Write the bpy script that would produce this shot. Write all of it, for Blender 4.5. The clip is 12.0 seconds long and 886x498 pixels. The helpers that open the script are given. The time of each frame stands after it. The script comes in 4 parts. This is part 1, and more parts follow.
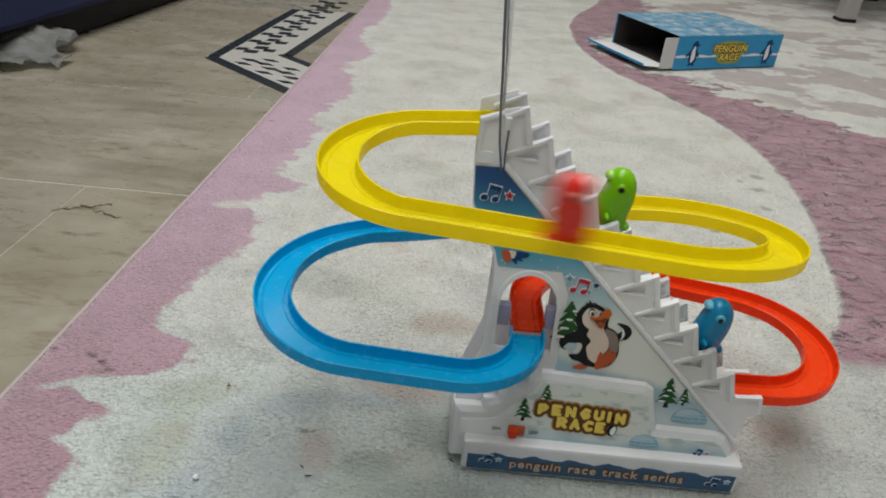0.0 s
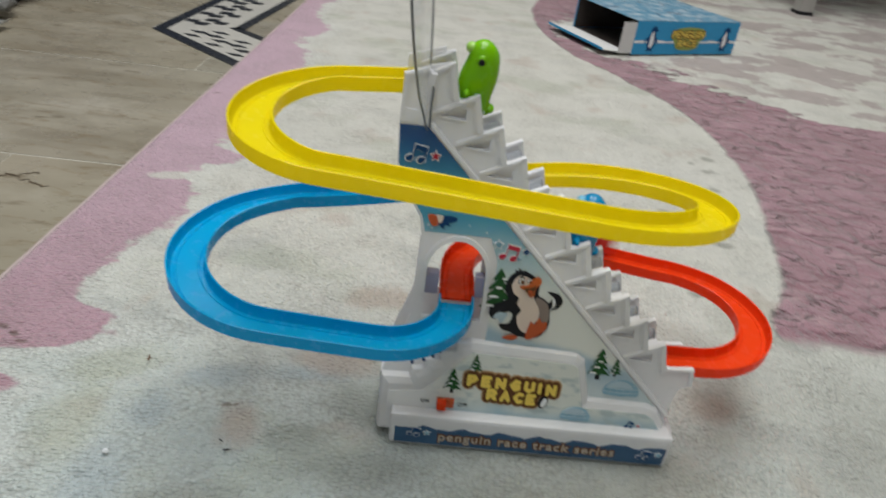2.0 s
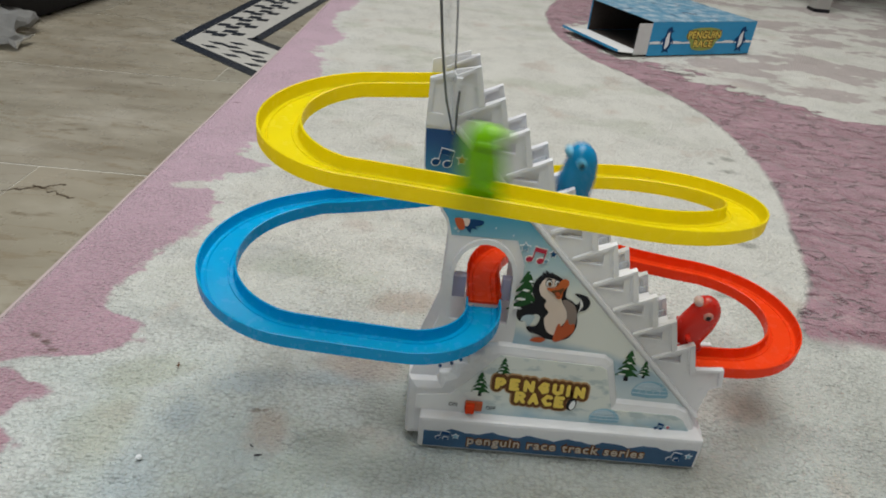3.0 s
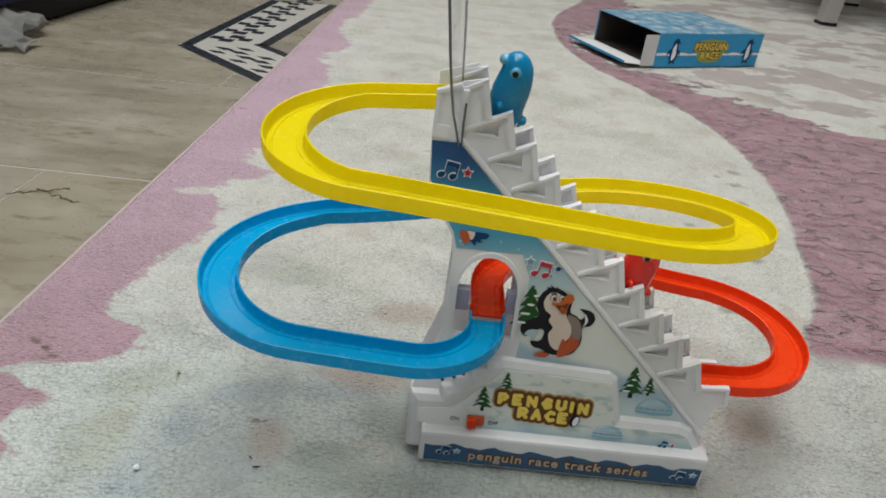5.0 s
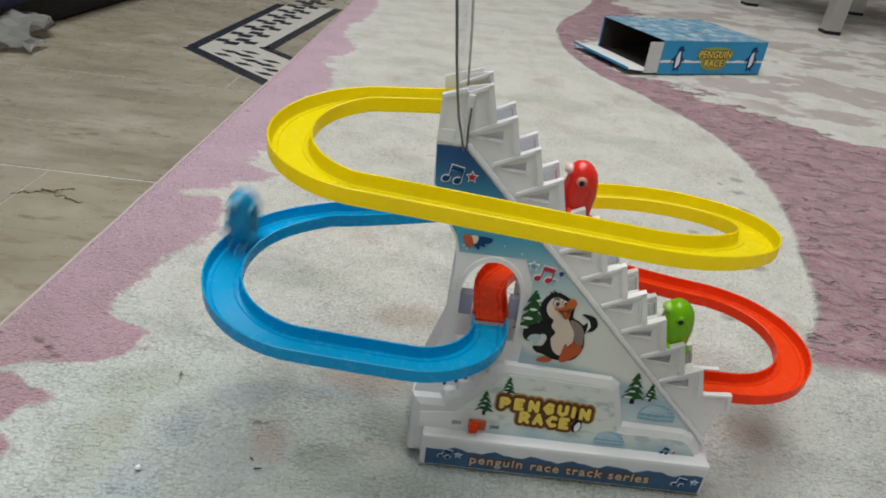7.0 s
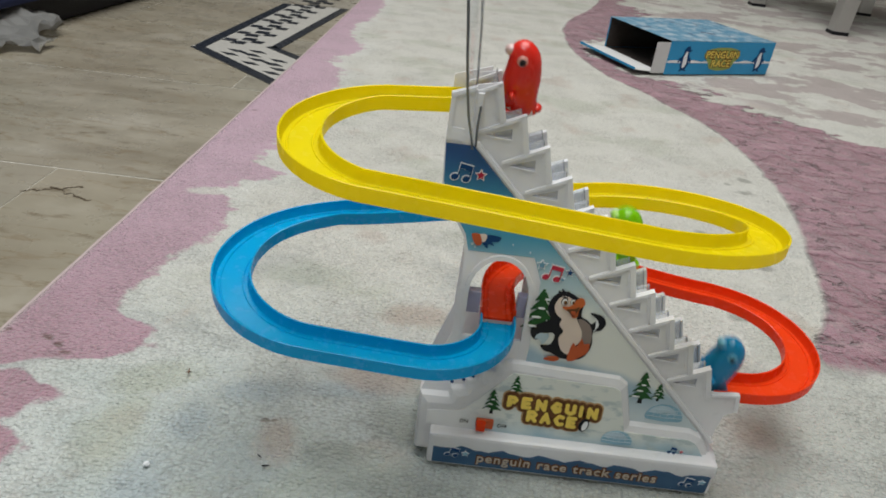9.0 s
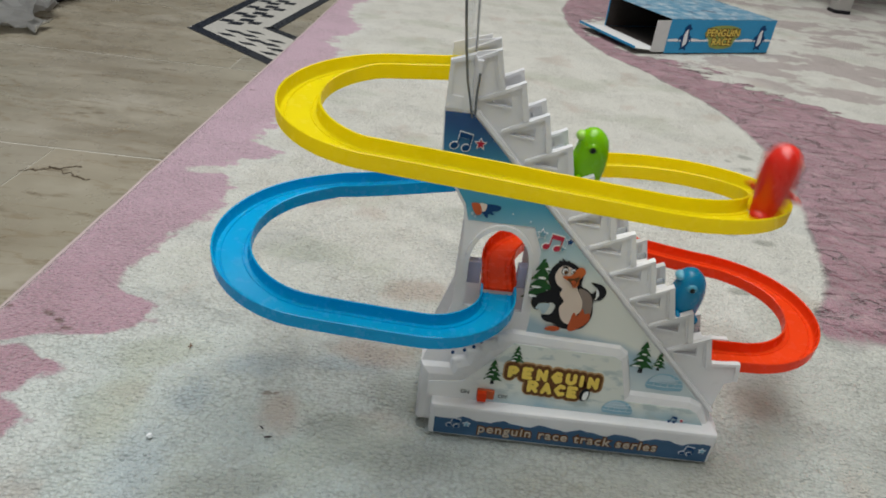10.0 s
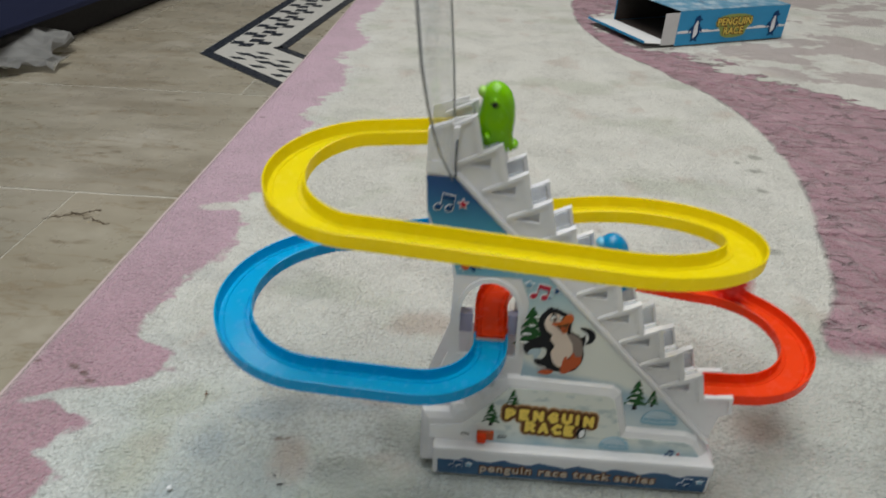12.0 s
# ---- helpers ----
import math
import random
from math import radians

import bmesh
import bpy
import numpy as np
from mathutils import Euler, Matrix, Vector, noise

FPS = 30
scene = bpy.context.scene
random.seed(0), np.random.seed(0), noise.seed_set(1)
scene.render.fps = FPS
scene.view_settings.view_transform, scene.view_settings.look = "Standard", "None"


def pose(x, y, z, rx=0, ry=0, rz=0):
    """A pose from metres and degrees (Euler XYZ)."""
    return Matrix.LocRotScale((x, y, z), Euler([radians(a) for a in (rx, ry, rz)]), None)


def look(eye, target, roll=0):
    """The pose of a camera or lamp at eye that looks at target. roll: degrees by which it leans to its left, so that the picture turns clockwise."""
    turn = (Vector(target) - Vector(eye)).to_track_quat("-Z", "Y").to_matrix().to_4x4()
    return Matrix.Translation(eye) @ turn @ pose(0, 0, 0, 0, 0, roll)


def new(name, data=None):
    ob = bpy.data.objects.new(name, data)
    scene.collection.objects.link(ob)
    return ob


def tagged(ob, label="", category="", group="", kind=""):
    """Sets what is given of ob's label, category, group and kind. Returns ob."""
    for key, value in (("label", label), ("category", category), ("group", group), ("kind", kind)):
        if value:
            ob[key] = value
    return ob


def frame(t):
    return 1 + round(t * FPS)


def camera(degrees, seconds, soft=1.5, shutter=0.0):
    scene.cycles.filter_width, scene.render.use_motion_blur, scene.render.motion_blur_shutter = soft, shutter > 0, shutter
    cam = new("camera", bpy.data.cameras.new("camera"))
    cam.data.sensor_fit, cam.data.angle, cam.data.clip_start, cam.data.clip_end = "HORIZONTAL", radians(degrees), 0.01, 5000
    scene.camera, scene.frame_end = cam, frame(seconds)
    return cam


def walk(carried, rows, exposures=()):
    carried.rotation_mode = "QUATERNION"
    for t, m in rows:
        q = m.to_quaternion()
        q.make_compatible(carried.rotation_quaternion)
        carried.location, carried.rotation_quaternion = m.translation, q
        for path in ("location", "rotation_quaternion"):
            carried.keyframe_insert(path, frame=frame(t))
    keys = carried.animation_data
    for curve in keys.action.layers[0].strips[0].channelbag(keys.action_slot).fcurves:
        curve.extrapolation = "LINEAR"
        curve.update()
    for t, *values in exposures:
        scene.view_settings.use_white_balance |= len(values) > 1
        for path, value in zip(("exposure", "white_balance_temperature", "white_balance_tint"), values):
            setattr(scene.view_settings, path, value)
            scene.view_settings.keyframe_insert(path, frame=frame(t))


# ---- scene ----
cam = camera(67.7, 12.0, soft=1.8, shutter=0.85)
PATH = [
    (0, (-0.021, -0.306, 0.349), (-0.042, 1.417, -0.666), 5.0),
    (0.5, (-0.019, -0.304, 0.341), (-0.034, 1.416, -0.679), 5.4),
    (1, (-0.021, -0.313, 0.341), (-0.049, 1.405, -0.684), 6.0),
    (1.5, (-0.021, -0.313, 0.337), (-0.045, 1.404, -0.69), 7.1),
    (1.7, (-0.015, -0.309, 0.336), (-0.012, 1.412, -0.686), 7.5),
    (2, (0.005, -0.299, 0.331), (0.084, 1.411, -0.703), 7.4),
    (2.2, (0.000, -0.301, 0.328), (0.100, 1.399, -0.721), 7.4),
    (2.5, (-0.001, -0.302, 0.325), (0.038, 1.394, -0.735), 6.2),
    (3, (-0.002, -0.301, 0.33), (0.031, 1.417, -0.694), 5.7),
    (5, (-0.003, -0.296, 0.331), (0.019, 1.431, -0.676), 6.4),
    (5.5, (-0.003, -0.296, 0.33), (0.02, 1.433, -0.674), 6.6),
    (6, (-0.004, -0.297, 0.331), (0.017, 1.433, -0.672), 6.6),
    (6.5, (-0.004, -0.297, 0.331), (0.012, 1.435, -0.669), 6.9),
    (7, (-0.004, -0.297, 0.331), (0.011, 1.437, -0.665), 6.9),
    (9, (-0.006, -0.298, 0.33), (-0.005, 1.436, -0.667), 6.9),
    (9.5, (-0.006, -0.301, 0.326), (-0.006, 1.422, -0.69), 6.7),
    (10, (-0.005, -0.302, 0.322), (0.001, 1.41, -0.712), 6.6),
    (10.5, (-0.003, -0.302, 0.32), (0.013, 1.407, -0.719), 6.6),
    (11, (0.0, -0.302, 0.317), (0.035, 1.393, -0.744), 6.1),
    (11.3, (0.006, -0.294, 0.330), (0.037, 1.408, -0.714), 4.0),
    (11.5, (0.011, -0.293, 0.341), (0.031, 1.425, -0.683), 4.0),
    (11.7, (0.006, -0.297, 0.349), (-0.036, 1.407, -0.701), 3.0),
    (12, (0.015, -0.292, 0.365), (-0.064, 1.394, -0.708), 2.2),
]
walk(cam, [(t, look(eye, target, roll)) for t, eye, target, roll in PATH], exposures=((0.0, -0.07), (1.0, -0.05), (5.0, 0.0), (11.0, 0.0), (12.0, -0.1)))

# ---- light ----
world = bpy.data.worlds.new("room_world")
world.use_nodes = True
world.node_tree.nodes["Background"].inputs["Color"].default_value = (0.8, 0.85, 0.9, 1)
world.node_tree.nodes["Background"].inputs["Strength"].default_value = 0.15
scene.world = world


def area(name, at, target, w, h, power, colour):
    data = bpy.data.lights.new(name, "AREA")
    data.shape, data.size, data.size_y, data.energy, data.color = "RECTANGLE", w, h, power, colour
    ob = new(name, data)
    ob.matrix_world = look(at, target)
    return ob


area("ceiling_tube_lamp", (0.12, 0.85, 2.55), (0.15, 0.85, 0), 2.2, 1.5, 69, (1.0, 0.995, 0.965))
# soft fill added from the near side, no lamp is known there
area("front_fill", (-0.4, -0.9, 2.55), (-0.35, -0.8, 0), 1.0, 1.0, 22, (0.90, 0.98, 1.0))


# ---- materials ----
def material(name, colour=(0.8, 0.8, 0.8), rough=0.5, metal=0.0, **more):
    m = bpy.data.materials.new(name)
    m.use_nodes = True
    b = m.node_tree.nodes["Principled BSDF"]
    b.inputs["Base Color"].default_value = (*colour, 1)
    b.inputs["Roughness"].default_value = rough
    b.inputs["Metallic"].default_value = metal
    for k, v in more.items():
        b.inputs[k.replace("_", " ")].default_value = v
    return m


class Graph:
    """Short hand for a material's node tree."""

    def __init__(self, m):
        self.tree, self.bsdf = m.node_tree, m.node_tree.nodes["Principled BSDF"]
        self.where = self.add("ShaderNodeTexCoord").outputs["Object"]

    def add(self, kind, **sets):
        n = self.tree.nodes.new(kind)
        for k, v in sets.items():
            if k in n.inputs.keys():
                self.put(n.inputs[k], v)
        return n

    def put(self, socket, v):
        if isinstance(v, bpy.types.NodeSocket):
            self.tree.links.new(v, socket)
        else:
            socket.default_value = v

    def math(self, op, a, b=0.0, c=0.0):
        n = self.tree.nodes.new("ShaderNodeMath")
        n.operation = op
        for s, v in zip(n.inputs, (a, b, c)):
            self.put(s, v)
        return n.outputs[0]

    def noise(self, scale, detail=4.0, vector=None, rough=0.55):
        n = self.add("ShaderNodeTexNoise", Scale=scale, Detail=detail, Roughness=rough, Vector=vector or self.where)
        return n.outputs["Fac"]

    def stretch(self, sx, sy, sz, rz=0.0):
        n = self.add("ShaderNodeMapping", Vector=self.where, Scale=(sx, sy, sz), Rotation=(0, 0, rz))
        return n.outputs[0]

    def mix(self, f, a, b):
        n = self.tree.nodes.new("ShaderNodeMix")
        n.data_type = "RGBA"
        self.put(n.inputs[0], f)
        self.put(n.inputs[6], a if isinstance(a, bpy.types.NodeSocket) else (*a, 1))
        self.put(n.inputs[7], b if isinstance(b, bpy.types.NodeSocket) else (*b, 1))
        return n.outputs[2]

    def ramp(self, v, lo, hi, a=0.0, b=1.0):
        n = self.add("ShaderNodeMapRange")
        n.interpolation_type = "SMOOTHSTEP"
        for s, x in zip(n.inputs, (v, lo, hi, a, b)):
            self.put(s, x)
        return n.outputs[0]

    def split(self):
        return self.add("ShaderNodeSeparateXYZ", Vector=self.where).outputs

    def curve(self, v, points):
        n = self.tree.nodes.new("ShaderNodeFloatCurve")
        c = n.mapping.curves[0]
        c.points[0].location, c.points[1].location = points[0], points[-1]
        for p in points[1:-1]:
            c.points.new(*p)
        n.mapping.update()
        self.put(n.inputs["Value"], v)
        return n.outputs[0]

    def bump(self, height, strength, distance):
        n = self.add("ShaderNodeBump", Height=height, Strength=strength, Distance=distance)
        self.tree.links.new(n.outputs[0], self.bsdf.inputs["Normal"])

    def colour(self, c):
        self.put(self.bsdf.inputs["Base Color"], c)

    def rough(self, r):
        self.put(self.bsdf.inputs["Roughness"], r)


def plastic(name, colour, rough=0.3, thin=0.0):
    """Moulded plastic: faint mottling, fine scuffs in the gloss."""
    m = material(name, colour, rough)
    g = Graph(m)
    g.colour(g.mix(g.noise(60, 3), tuple(0.9 * c for c in colour), tuple(min(1, 1.06 * c) for c in colour)))
    g.rough(g.ramp(g.noise(150, 5), 0.3, 0.75, rough - 0.06, rough + 0.12))
    g.bump(g.noise(220, 2), 0.05, 0.0006)
    if thin >= 0.3 and name != "white_plastic":
        g.bsdf.inputs["Specular IOR Level"].default_value = 0.36
    if name.endswith("_ink"):
        g.bsdf.inputs["Specular IOR Level"].default_value = 0.18
    if thin:
        # thin walls let light through
        soft = g.add("ShaderNodeBsdfTranslucent", Color=(*colour, 1))
        blend = g.add("ShaderNodeMixShader", Fac=thin)
        out = g.tree.nodes["Material Output"]
        g.tree.links.new(g.bsdf.outputs[0], blend.inputs[1])
        g.tree.links.new(soft.outputs[0], blend.inputs[2])
        g.tree.links.new(blend.outputs[0], out.inputs["Surface"])
    return m


WHITE = plastic("white_plastic", (0.92, 0.92, 0.945), 0.32, 0.33)
YELLOW = plastic("yellow_plastic", (0.99, 0.85, 0.010), 0.21, 0.5)
BLUE = plastic("blue_plastic", (0.0, 0.43, 0.80), 0.21, 0.3)
RED = plastic("red_plastic", (0.94, 0.082, 0.013), 0.22, 0.42)
GREEN_BODY = plastic("green_plastic", (0.22, 0.58, 0.0), 0.2, 0.2)
BLUE_BODY = plastic("light_blue_plastic", (0.0, 0.25, 0.52), 0.2, 0.15)
RED_BODY = plastic("glossy_red_plastic", (0.70, 0.02, 0.01), 0.2)
LILAC = plastic("lilac_grey_plastic", (0.36, 0.33, 0.46), 0.4)
BLACK = plastic("black_ink", (0.012, 0.012, 0.016), 0.4)
PALE = plastic("white_ink", (0.78, 0.8, 0.82), 0.4)
ORANGE = plastic("orange_ink", (0.55, 0.13, 0.035), 0.4)
GREY = plastic("grey_ink", (0.16, 0.17, 0.19), 0.4)
BROWN = plastic("brown_ink", (0.13, 0.055, 0.02), 0.4)
BUFF = plastic("buff_ink", (0.50, 0.43, 0.36), 0.4)
CREAM = plastic("cream_ink", (0.74, 0.62, 0.55), 0.4)
TAUPE = plastic("taupe_ink", (0.26, 0.21, 0.19), 0.4)
RUST = plastic("rust_ink", (0.50, 0.10, 0.035), 0.4)
TAN = plastic("tan_ink", (0.46, 0.30, 0.15), 0.4)
PINE = plastic("dark_green_ink", (0.02, 0.09, 0.025), 0.4)
NAVY = plastic("navy_ink", (0.006, 0.05, 0.16), 0.4)
ICE = plastic("ice_blue_ink", (0.25, 0.44, 0.56), 0.4)
OLIVE = plastic("teal_ink", (0.16, 0.31, 0.42), 0.4)
FROST = plastic("frost_ink", (0.45, 0.57, 0.65), 0.4)
BRIGHT = plastic("bright_yellow_ink", (0.80, 0.60, 0.12), 0.4)
HALO = plastic("yellow_green_ink", (0.30, 0.36, 0.10), 0.4)
CRIMSON = plastic("crimson_ink", (0.45, 0.03, 0.06), 0.4)
CLEAR_EDGE = plastic("clear_cut_edge", (0.30, 0.31, 0.33), 0.15)
METAL = material("brushed_metal", (0.6, 0.6, 0.6), 0.3, 1.0)


def sticker_material():
    """Printed sky on the tall plate: navy at the top, teal, then pale snow."""
    m = material("printed_sky", rough=0.28)
    g = Graph(m)
    z = g.math("ADD", g.split()[2], g.math("MULTIPLY", g.math("SUBTRACT", g.noise(25, 3), 0.5), 0.012))
    c = g.mix(g.ramp(z, 0.165, 0.20), (0.05, 0.30, 0.46), (0.004, 0.062, 0.22))
    c = g.mix(g.ramp(z, 0.126, 0.156), (0.40, 0.54, 0.60), c)
    c = g.mix(g.ramp(z, 0.106, 0.130), (0.74, 0.765, 0.74), c)
    hill = g.math("ADD", z, g.math("MULTIPLY", g.split()[0], 0.22))
    c = g.mix(g.ramp(hill, 0.092, 0.100), (0.34, 0.47, 0.57), c)
    c = g.mix(g.ramp(z, 0.046, 0.066), (0.55, 0.63, 0.67), c)
    g.colour(c)
    return m


def panel_material():
    """Printed snow field on the lower relief."""
    m = material("printed_snow", rough=0.3)
    g = Graph(m)
    x, y, z = g.split()
    n = g.math("MULTIPLY", g.math("SUBTRACT", g.noise(40, 5), 0.5), 0.02)
    c = g.mix(g.ramp(g.math("ADD", z, n), 0.022, 0.040), (0.26, 0.42, 0.52), (0.66, 0.69, 0.655))
    ridge = g.noise(1.0, 5, g.stretch(60, 10, 150, 0.0), 0.6)
    c = g.mix(g.ramp(ridge, 0.50, 0.62, 0, 0.85), c, (0.39, 0.47, 0.49))
    c = g.mix(g.ramp(x, 0.045, 0.012), c, (0.82, 0.83, 0.85))
    g.colour(c)
    return m


SKY, SNOW = sticker_material(), panel_material()


def strip_material():
    m = material("printed_wave", rough=0.3)
    g = Graph(m)
    g.colour(g.mix(g.noise(60, 3), (0.014, 0.060, 0.15), (0.036, 0.115, 0.23)))
    return m


WAVE = strip_material()


def carpet_material():
    m = material("carpet_pile", rough=0.95)
    g = Graph(m)
    x, y, z = g.split()
    mul, add, less = (lambda a, b: g.math("MULTIPLY", a, b)), (lambda a, b: g.math("ADD", a, b)), (lambda a, b: g.math("SUBTRACT", a, b))
    jag = less(g.noise(1.0, 6, g.stretch(16, 60, 1), 0.66), 0.5)
    soft = less(g.noise(14, 6), 0.5)
    fine = less(g.noise(70, 5), 0.5)
    lobe = less(g.noise(1.0, 4, g.stretch(8, 11, 1), 0.6), 0.5)
    ragged = add(mul(fine, 0.35), mul(soft, 1.0))

    def blotch(cx, cy, rx, ry, turn=0.0, core=0.35):
        """Mask for stains and painted shade: 1 in the middle, frayed towards the rim."""
        c, s = math.cos(radians(turn)), math.sin(radians(turn))
        dx, dy = less(x, cx), less(y, cy)
        u = mul(add(mul(dx, c), mul(dy, s)), 1 / rx)
        v = mul(less(mul(dy, c), mul(dx, s)), 1 / ry)
        r = add(g.math("SQRT", add(mul(u, u), mul(v, v))), mul(ragged, 1.5))
        return g.ramp(r, 1.0, core)

    def stains_and_shade(base, colour, strength, spots):
        for spot in spots:
            base = g.mix(mul(blotch(*spot), strength), base, colour)
        return base

    # pink border with lobes along the edge
    edge = g.curve(g.math("DIVIDE", add(g.math("MAXIMUM", y, -0.1), 0.1), 1.7), [((v + .1) / 1.7, (u + .30) / .1) for v, u in (
        (-.1, -.262), (-.05, -.250), (-.023, -.244), (-.006, -.266), (.022, -.252), (.042, -.288), (.056, -.252), (.074, -.222), (.095, -.215), (.112, -.247), (.135, -.263), (.170, -.255), (.219, -.246),
        (.253, -.229), (.325, -.231), (.345, -.252), (.372, -.240), (.410, -.213), (.428, -.244), (.590, -.222), (.630, -.246), (.732, -.220), (.836, -.214), (.915, -.246), (1.04, -.219), (1.18, -.265), (1.39, -.236), (1.6, -.246))])
    far_y = g.ramp(y, 0.1, 0.5)
    xj = add(less(x, less(mul(edge, 0.1), 0.30)), add(mul(jag, g.ramp(far_y, 0, 1, 0.012, 0.075)), add(mul(soft, 0.034), mul(fine, 0.034))))
    xs = add(x, mul(soft, 0.022))
    left = g.ramp(xj, 0.005, -0.005)
    pale_patch = g.math("MAXIMUM", blotch(-.262, .343, .034, .012, 10, 0.6), blotch(-.286, .047, .030, .006, 25, 0.5))
    left = mul(left, less(1.0, mul(pale_patch, 0.85)))
    # the round field's boundary, then a pale lobed field beyond the pink one
    yn = g.math("DIVIDE", y, 2.4)
    arc = g.curve(yn, [(0, .28), (.0725, .33), (.104, .367), (.159, .407), (.226, .435), (.311, .425), (.385, .355), (.472, .259), (.608, .235), (.8, .377), (1, .5)])
    arc2 = g.curve(yn, [(0, 1), (.30, .98), (.335, .66), (.37, .57), (.42, .47), (.455, .36), (.52, .30), (.60, .36), (.72, .5), (1, .45)])
    edge2 = add(x, add(mul(jag, 0.16), mul(lobe, 0.46)))
    right = mul(g.ramp(less(xs, arc), -0.004, 0.005), g.ramp(less(edge2, arc2), 0.008, -0.008))
    right = mul(right, g.ramp(add(y, mul(soft, 0.05)), 0.145, 0.165))
    far = mul(g.ramp(g.noise(1.0, 6, g.stretch(4.5, 6.5, 1), 0.65), 0.50, 0.53), g.ramp(less(x, arc2), 0.0, 0.1))
    cream = g.mix(g.noise(9, 5), (0.59, 0.58, 0.52), (0.75, 0.74, 0.695))
    # a cooler, darker cream towards the near side
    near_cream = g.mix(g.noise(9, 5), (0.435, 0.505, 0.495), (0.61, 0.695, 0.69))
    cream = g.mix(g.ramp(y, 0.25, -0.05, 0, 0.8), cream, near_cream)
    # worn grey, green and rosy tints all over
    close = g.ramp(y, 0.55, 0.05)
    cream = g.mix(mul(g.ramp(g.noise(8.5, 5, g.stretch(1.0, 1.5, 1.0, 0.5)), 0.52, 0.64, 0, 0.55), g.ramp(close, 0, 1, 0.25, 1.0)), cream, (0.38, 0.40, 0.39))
    cream = g.mix(g.ramp(g.noise(12, 4, g.stretch(1.2, 1, 1, 2.0)), 0.56, 0.70, 0, 0.45), cream, (0.50, 0.39, 0.33))
    cream = g.mix(g.ramp(g.noise(6, 5, g.stretch(1, 1.9, 1, 1.2)), 0.52, 0.66, 0, 0.45), cream, (0.45, 0.48, 0.38))
    cream = g.mix(g.ramp(g.noise(1.0, 5, g.stretch(26, 60, 1), 0.6), 0.62, 0.72, 0, 0.45), cream, (0.32, 0.30, 0.26))
    cream = g.mix(g.ramp(g.noise(38, 3, g.stretch(1, 1.4, 1, 0.7)), 0.69, 0.75, 0, 0.5), cream, (0.24, 0.22, 0.18))
    # the blue track's shadow painted as a pale blue sweep; then single stains, brown before the tower, small dark dabs
    # by the round boundary
    cream = stains_and_shade(cream, (0.43, 0.50, 0.53), 0.75, ((-.166, -.048, .024, .046, 10), (-.158, .012, .022, .032, -25), (-.122, .046, .040, .018, 12), (-.066, .058, .045, .014, 5)))
    cream = stains_and_shade(cream, (0.47, 0.37, 0.31), 0.60, ((-.096, .006, .020, .026, 20), (-.046, .072, .042, .020, 0), (.060, .175, .05, .03, 0), (.235, .062, .03, .022, 30), (-.020, .160, .04, .022, 10)))
    # green-grey patches before the tower: dirt and its front shade put into colour
    cream = stains_and_shade(cream, (0.34, 0.365, 0.33), 0.72, ((-.062, -.002, .030, .018, 5), (-.022, .030, .038, .026, -10), (-.010, -.022, .055, .020, 4), (.085, -.036, .105, .028, 4), (-.120, -.060, .05, .02, 10), (.190, -.020, .060, .034, -20)))
    cream = stains_and_shade(cream, (0.47, 0.50, 0.41), 0.65, ((-.200, -.002, .030, .050, 0), (-.195, .050, .040, .022, 20)))
    cream = stains_and_shade(cream, (0.24, 0.19, 0.155), 0.8, ((-.110, .0205, .0050, .0030, 10), (-.104, .0215, .0030, .0022, 0)))
    cream = stains_and_shade(cream, (0.31, 0.31, 0.27), 0.8, ((.397, .566, .012, .011), (.383, .520, .014, .010), (.366, .545, .008, .007), (.372, .463, .010, .008), (.286, .387, .012, .008), (.335, .318, .016, .008), (.300, .330, .012, .006), (.275, .216, .020, .009)))
    # patchily greyer and darker towards the near right
    dull_near = mul(mul(g.ramp(x, -0.06, 0.14), g.ramp(y, 0.24, 0.02)), g.ramp(g.noise(6.5, 5, g.stretch(1, 1.3, 1, 3.1)), 0.34, 0.60, 0.25, 0.68))
    cream = g.mix(dull_near, cream, (0.39, 0.39, 0.345))
    pink = g.mix(g.noise(13, 6), (0.305, 0.148, 0.185), (0.48, 0.29, 0.347))
    pink = g.mix(g.ramp(g.noise(1.0, 5, g.stretch(30, 75, 1), 0.6), 0.60, 0.70, 0, 0.5), pink, (0.26, 0.12, 0.135))
    pink = g.mix(g.ramp(g.noise(30, 4), 0.70, 0.76, 0, 0.7), pink, (0.16, 0.07, 0.075))
    plain = g.mix(0.25, pink, (0.58, 0.36, 0.44))
    # carved creases in the broad pink field, their shade and highlights put into colour
    wander = g.add("ShaderNodeTexNoise", Scale=18.0, Detail=4.0, Vector=g.where).outputs["Color"]
    bent = g.add("ShaderNodeMix")
    bent.data_type = "VECTOR"
    g.put(bent.inputs[0], 0.075)
    g.put(bent.inputs[4], g.where)
    g.put(bent.inputs[5], wander)
    cells = g.add("ShaderNodeMapping", Vector=bent.outputs[1], Scale=(26, 46, 1), Rotation=(0, 0, 0.25))
    lump = g.add("ShaderNodeTexVoronoi", Scale=1.0, Vector=cells.outputs[0]).outputs["Distance"]
    worm = g.math("ABSOLUTE", less(g.noise(1.0, 3, g.stretch(20, 46, 1, 0.2), 0.55), 0.5))
    crease = g.math("MAXIMUM", mul(g.ramp(lump, 0.45, 0.85), 0.6), mul(g.ramp(worm, 0.040, 0.0), g.ramp(g.noise(34, 3), 0.48, 0.62)))
    pink = g.mix(mul(crease, 0.62), pink, (0.22, 0.105, 0.125))
    pink = g.mix(mul(g.ramp(g.noise(1.0, 4, g.stretch(24, 50, 1, 0.5), 0.6), 0.55, 0.66), 0.45), pink, (0.56, 0.37, 0.40))
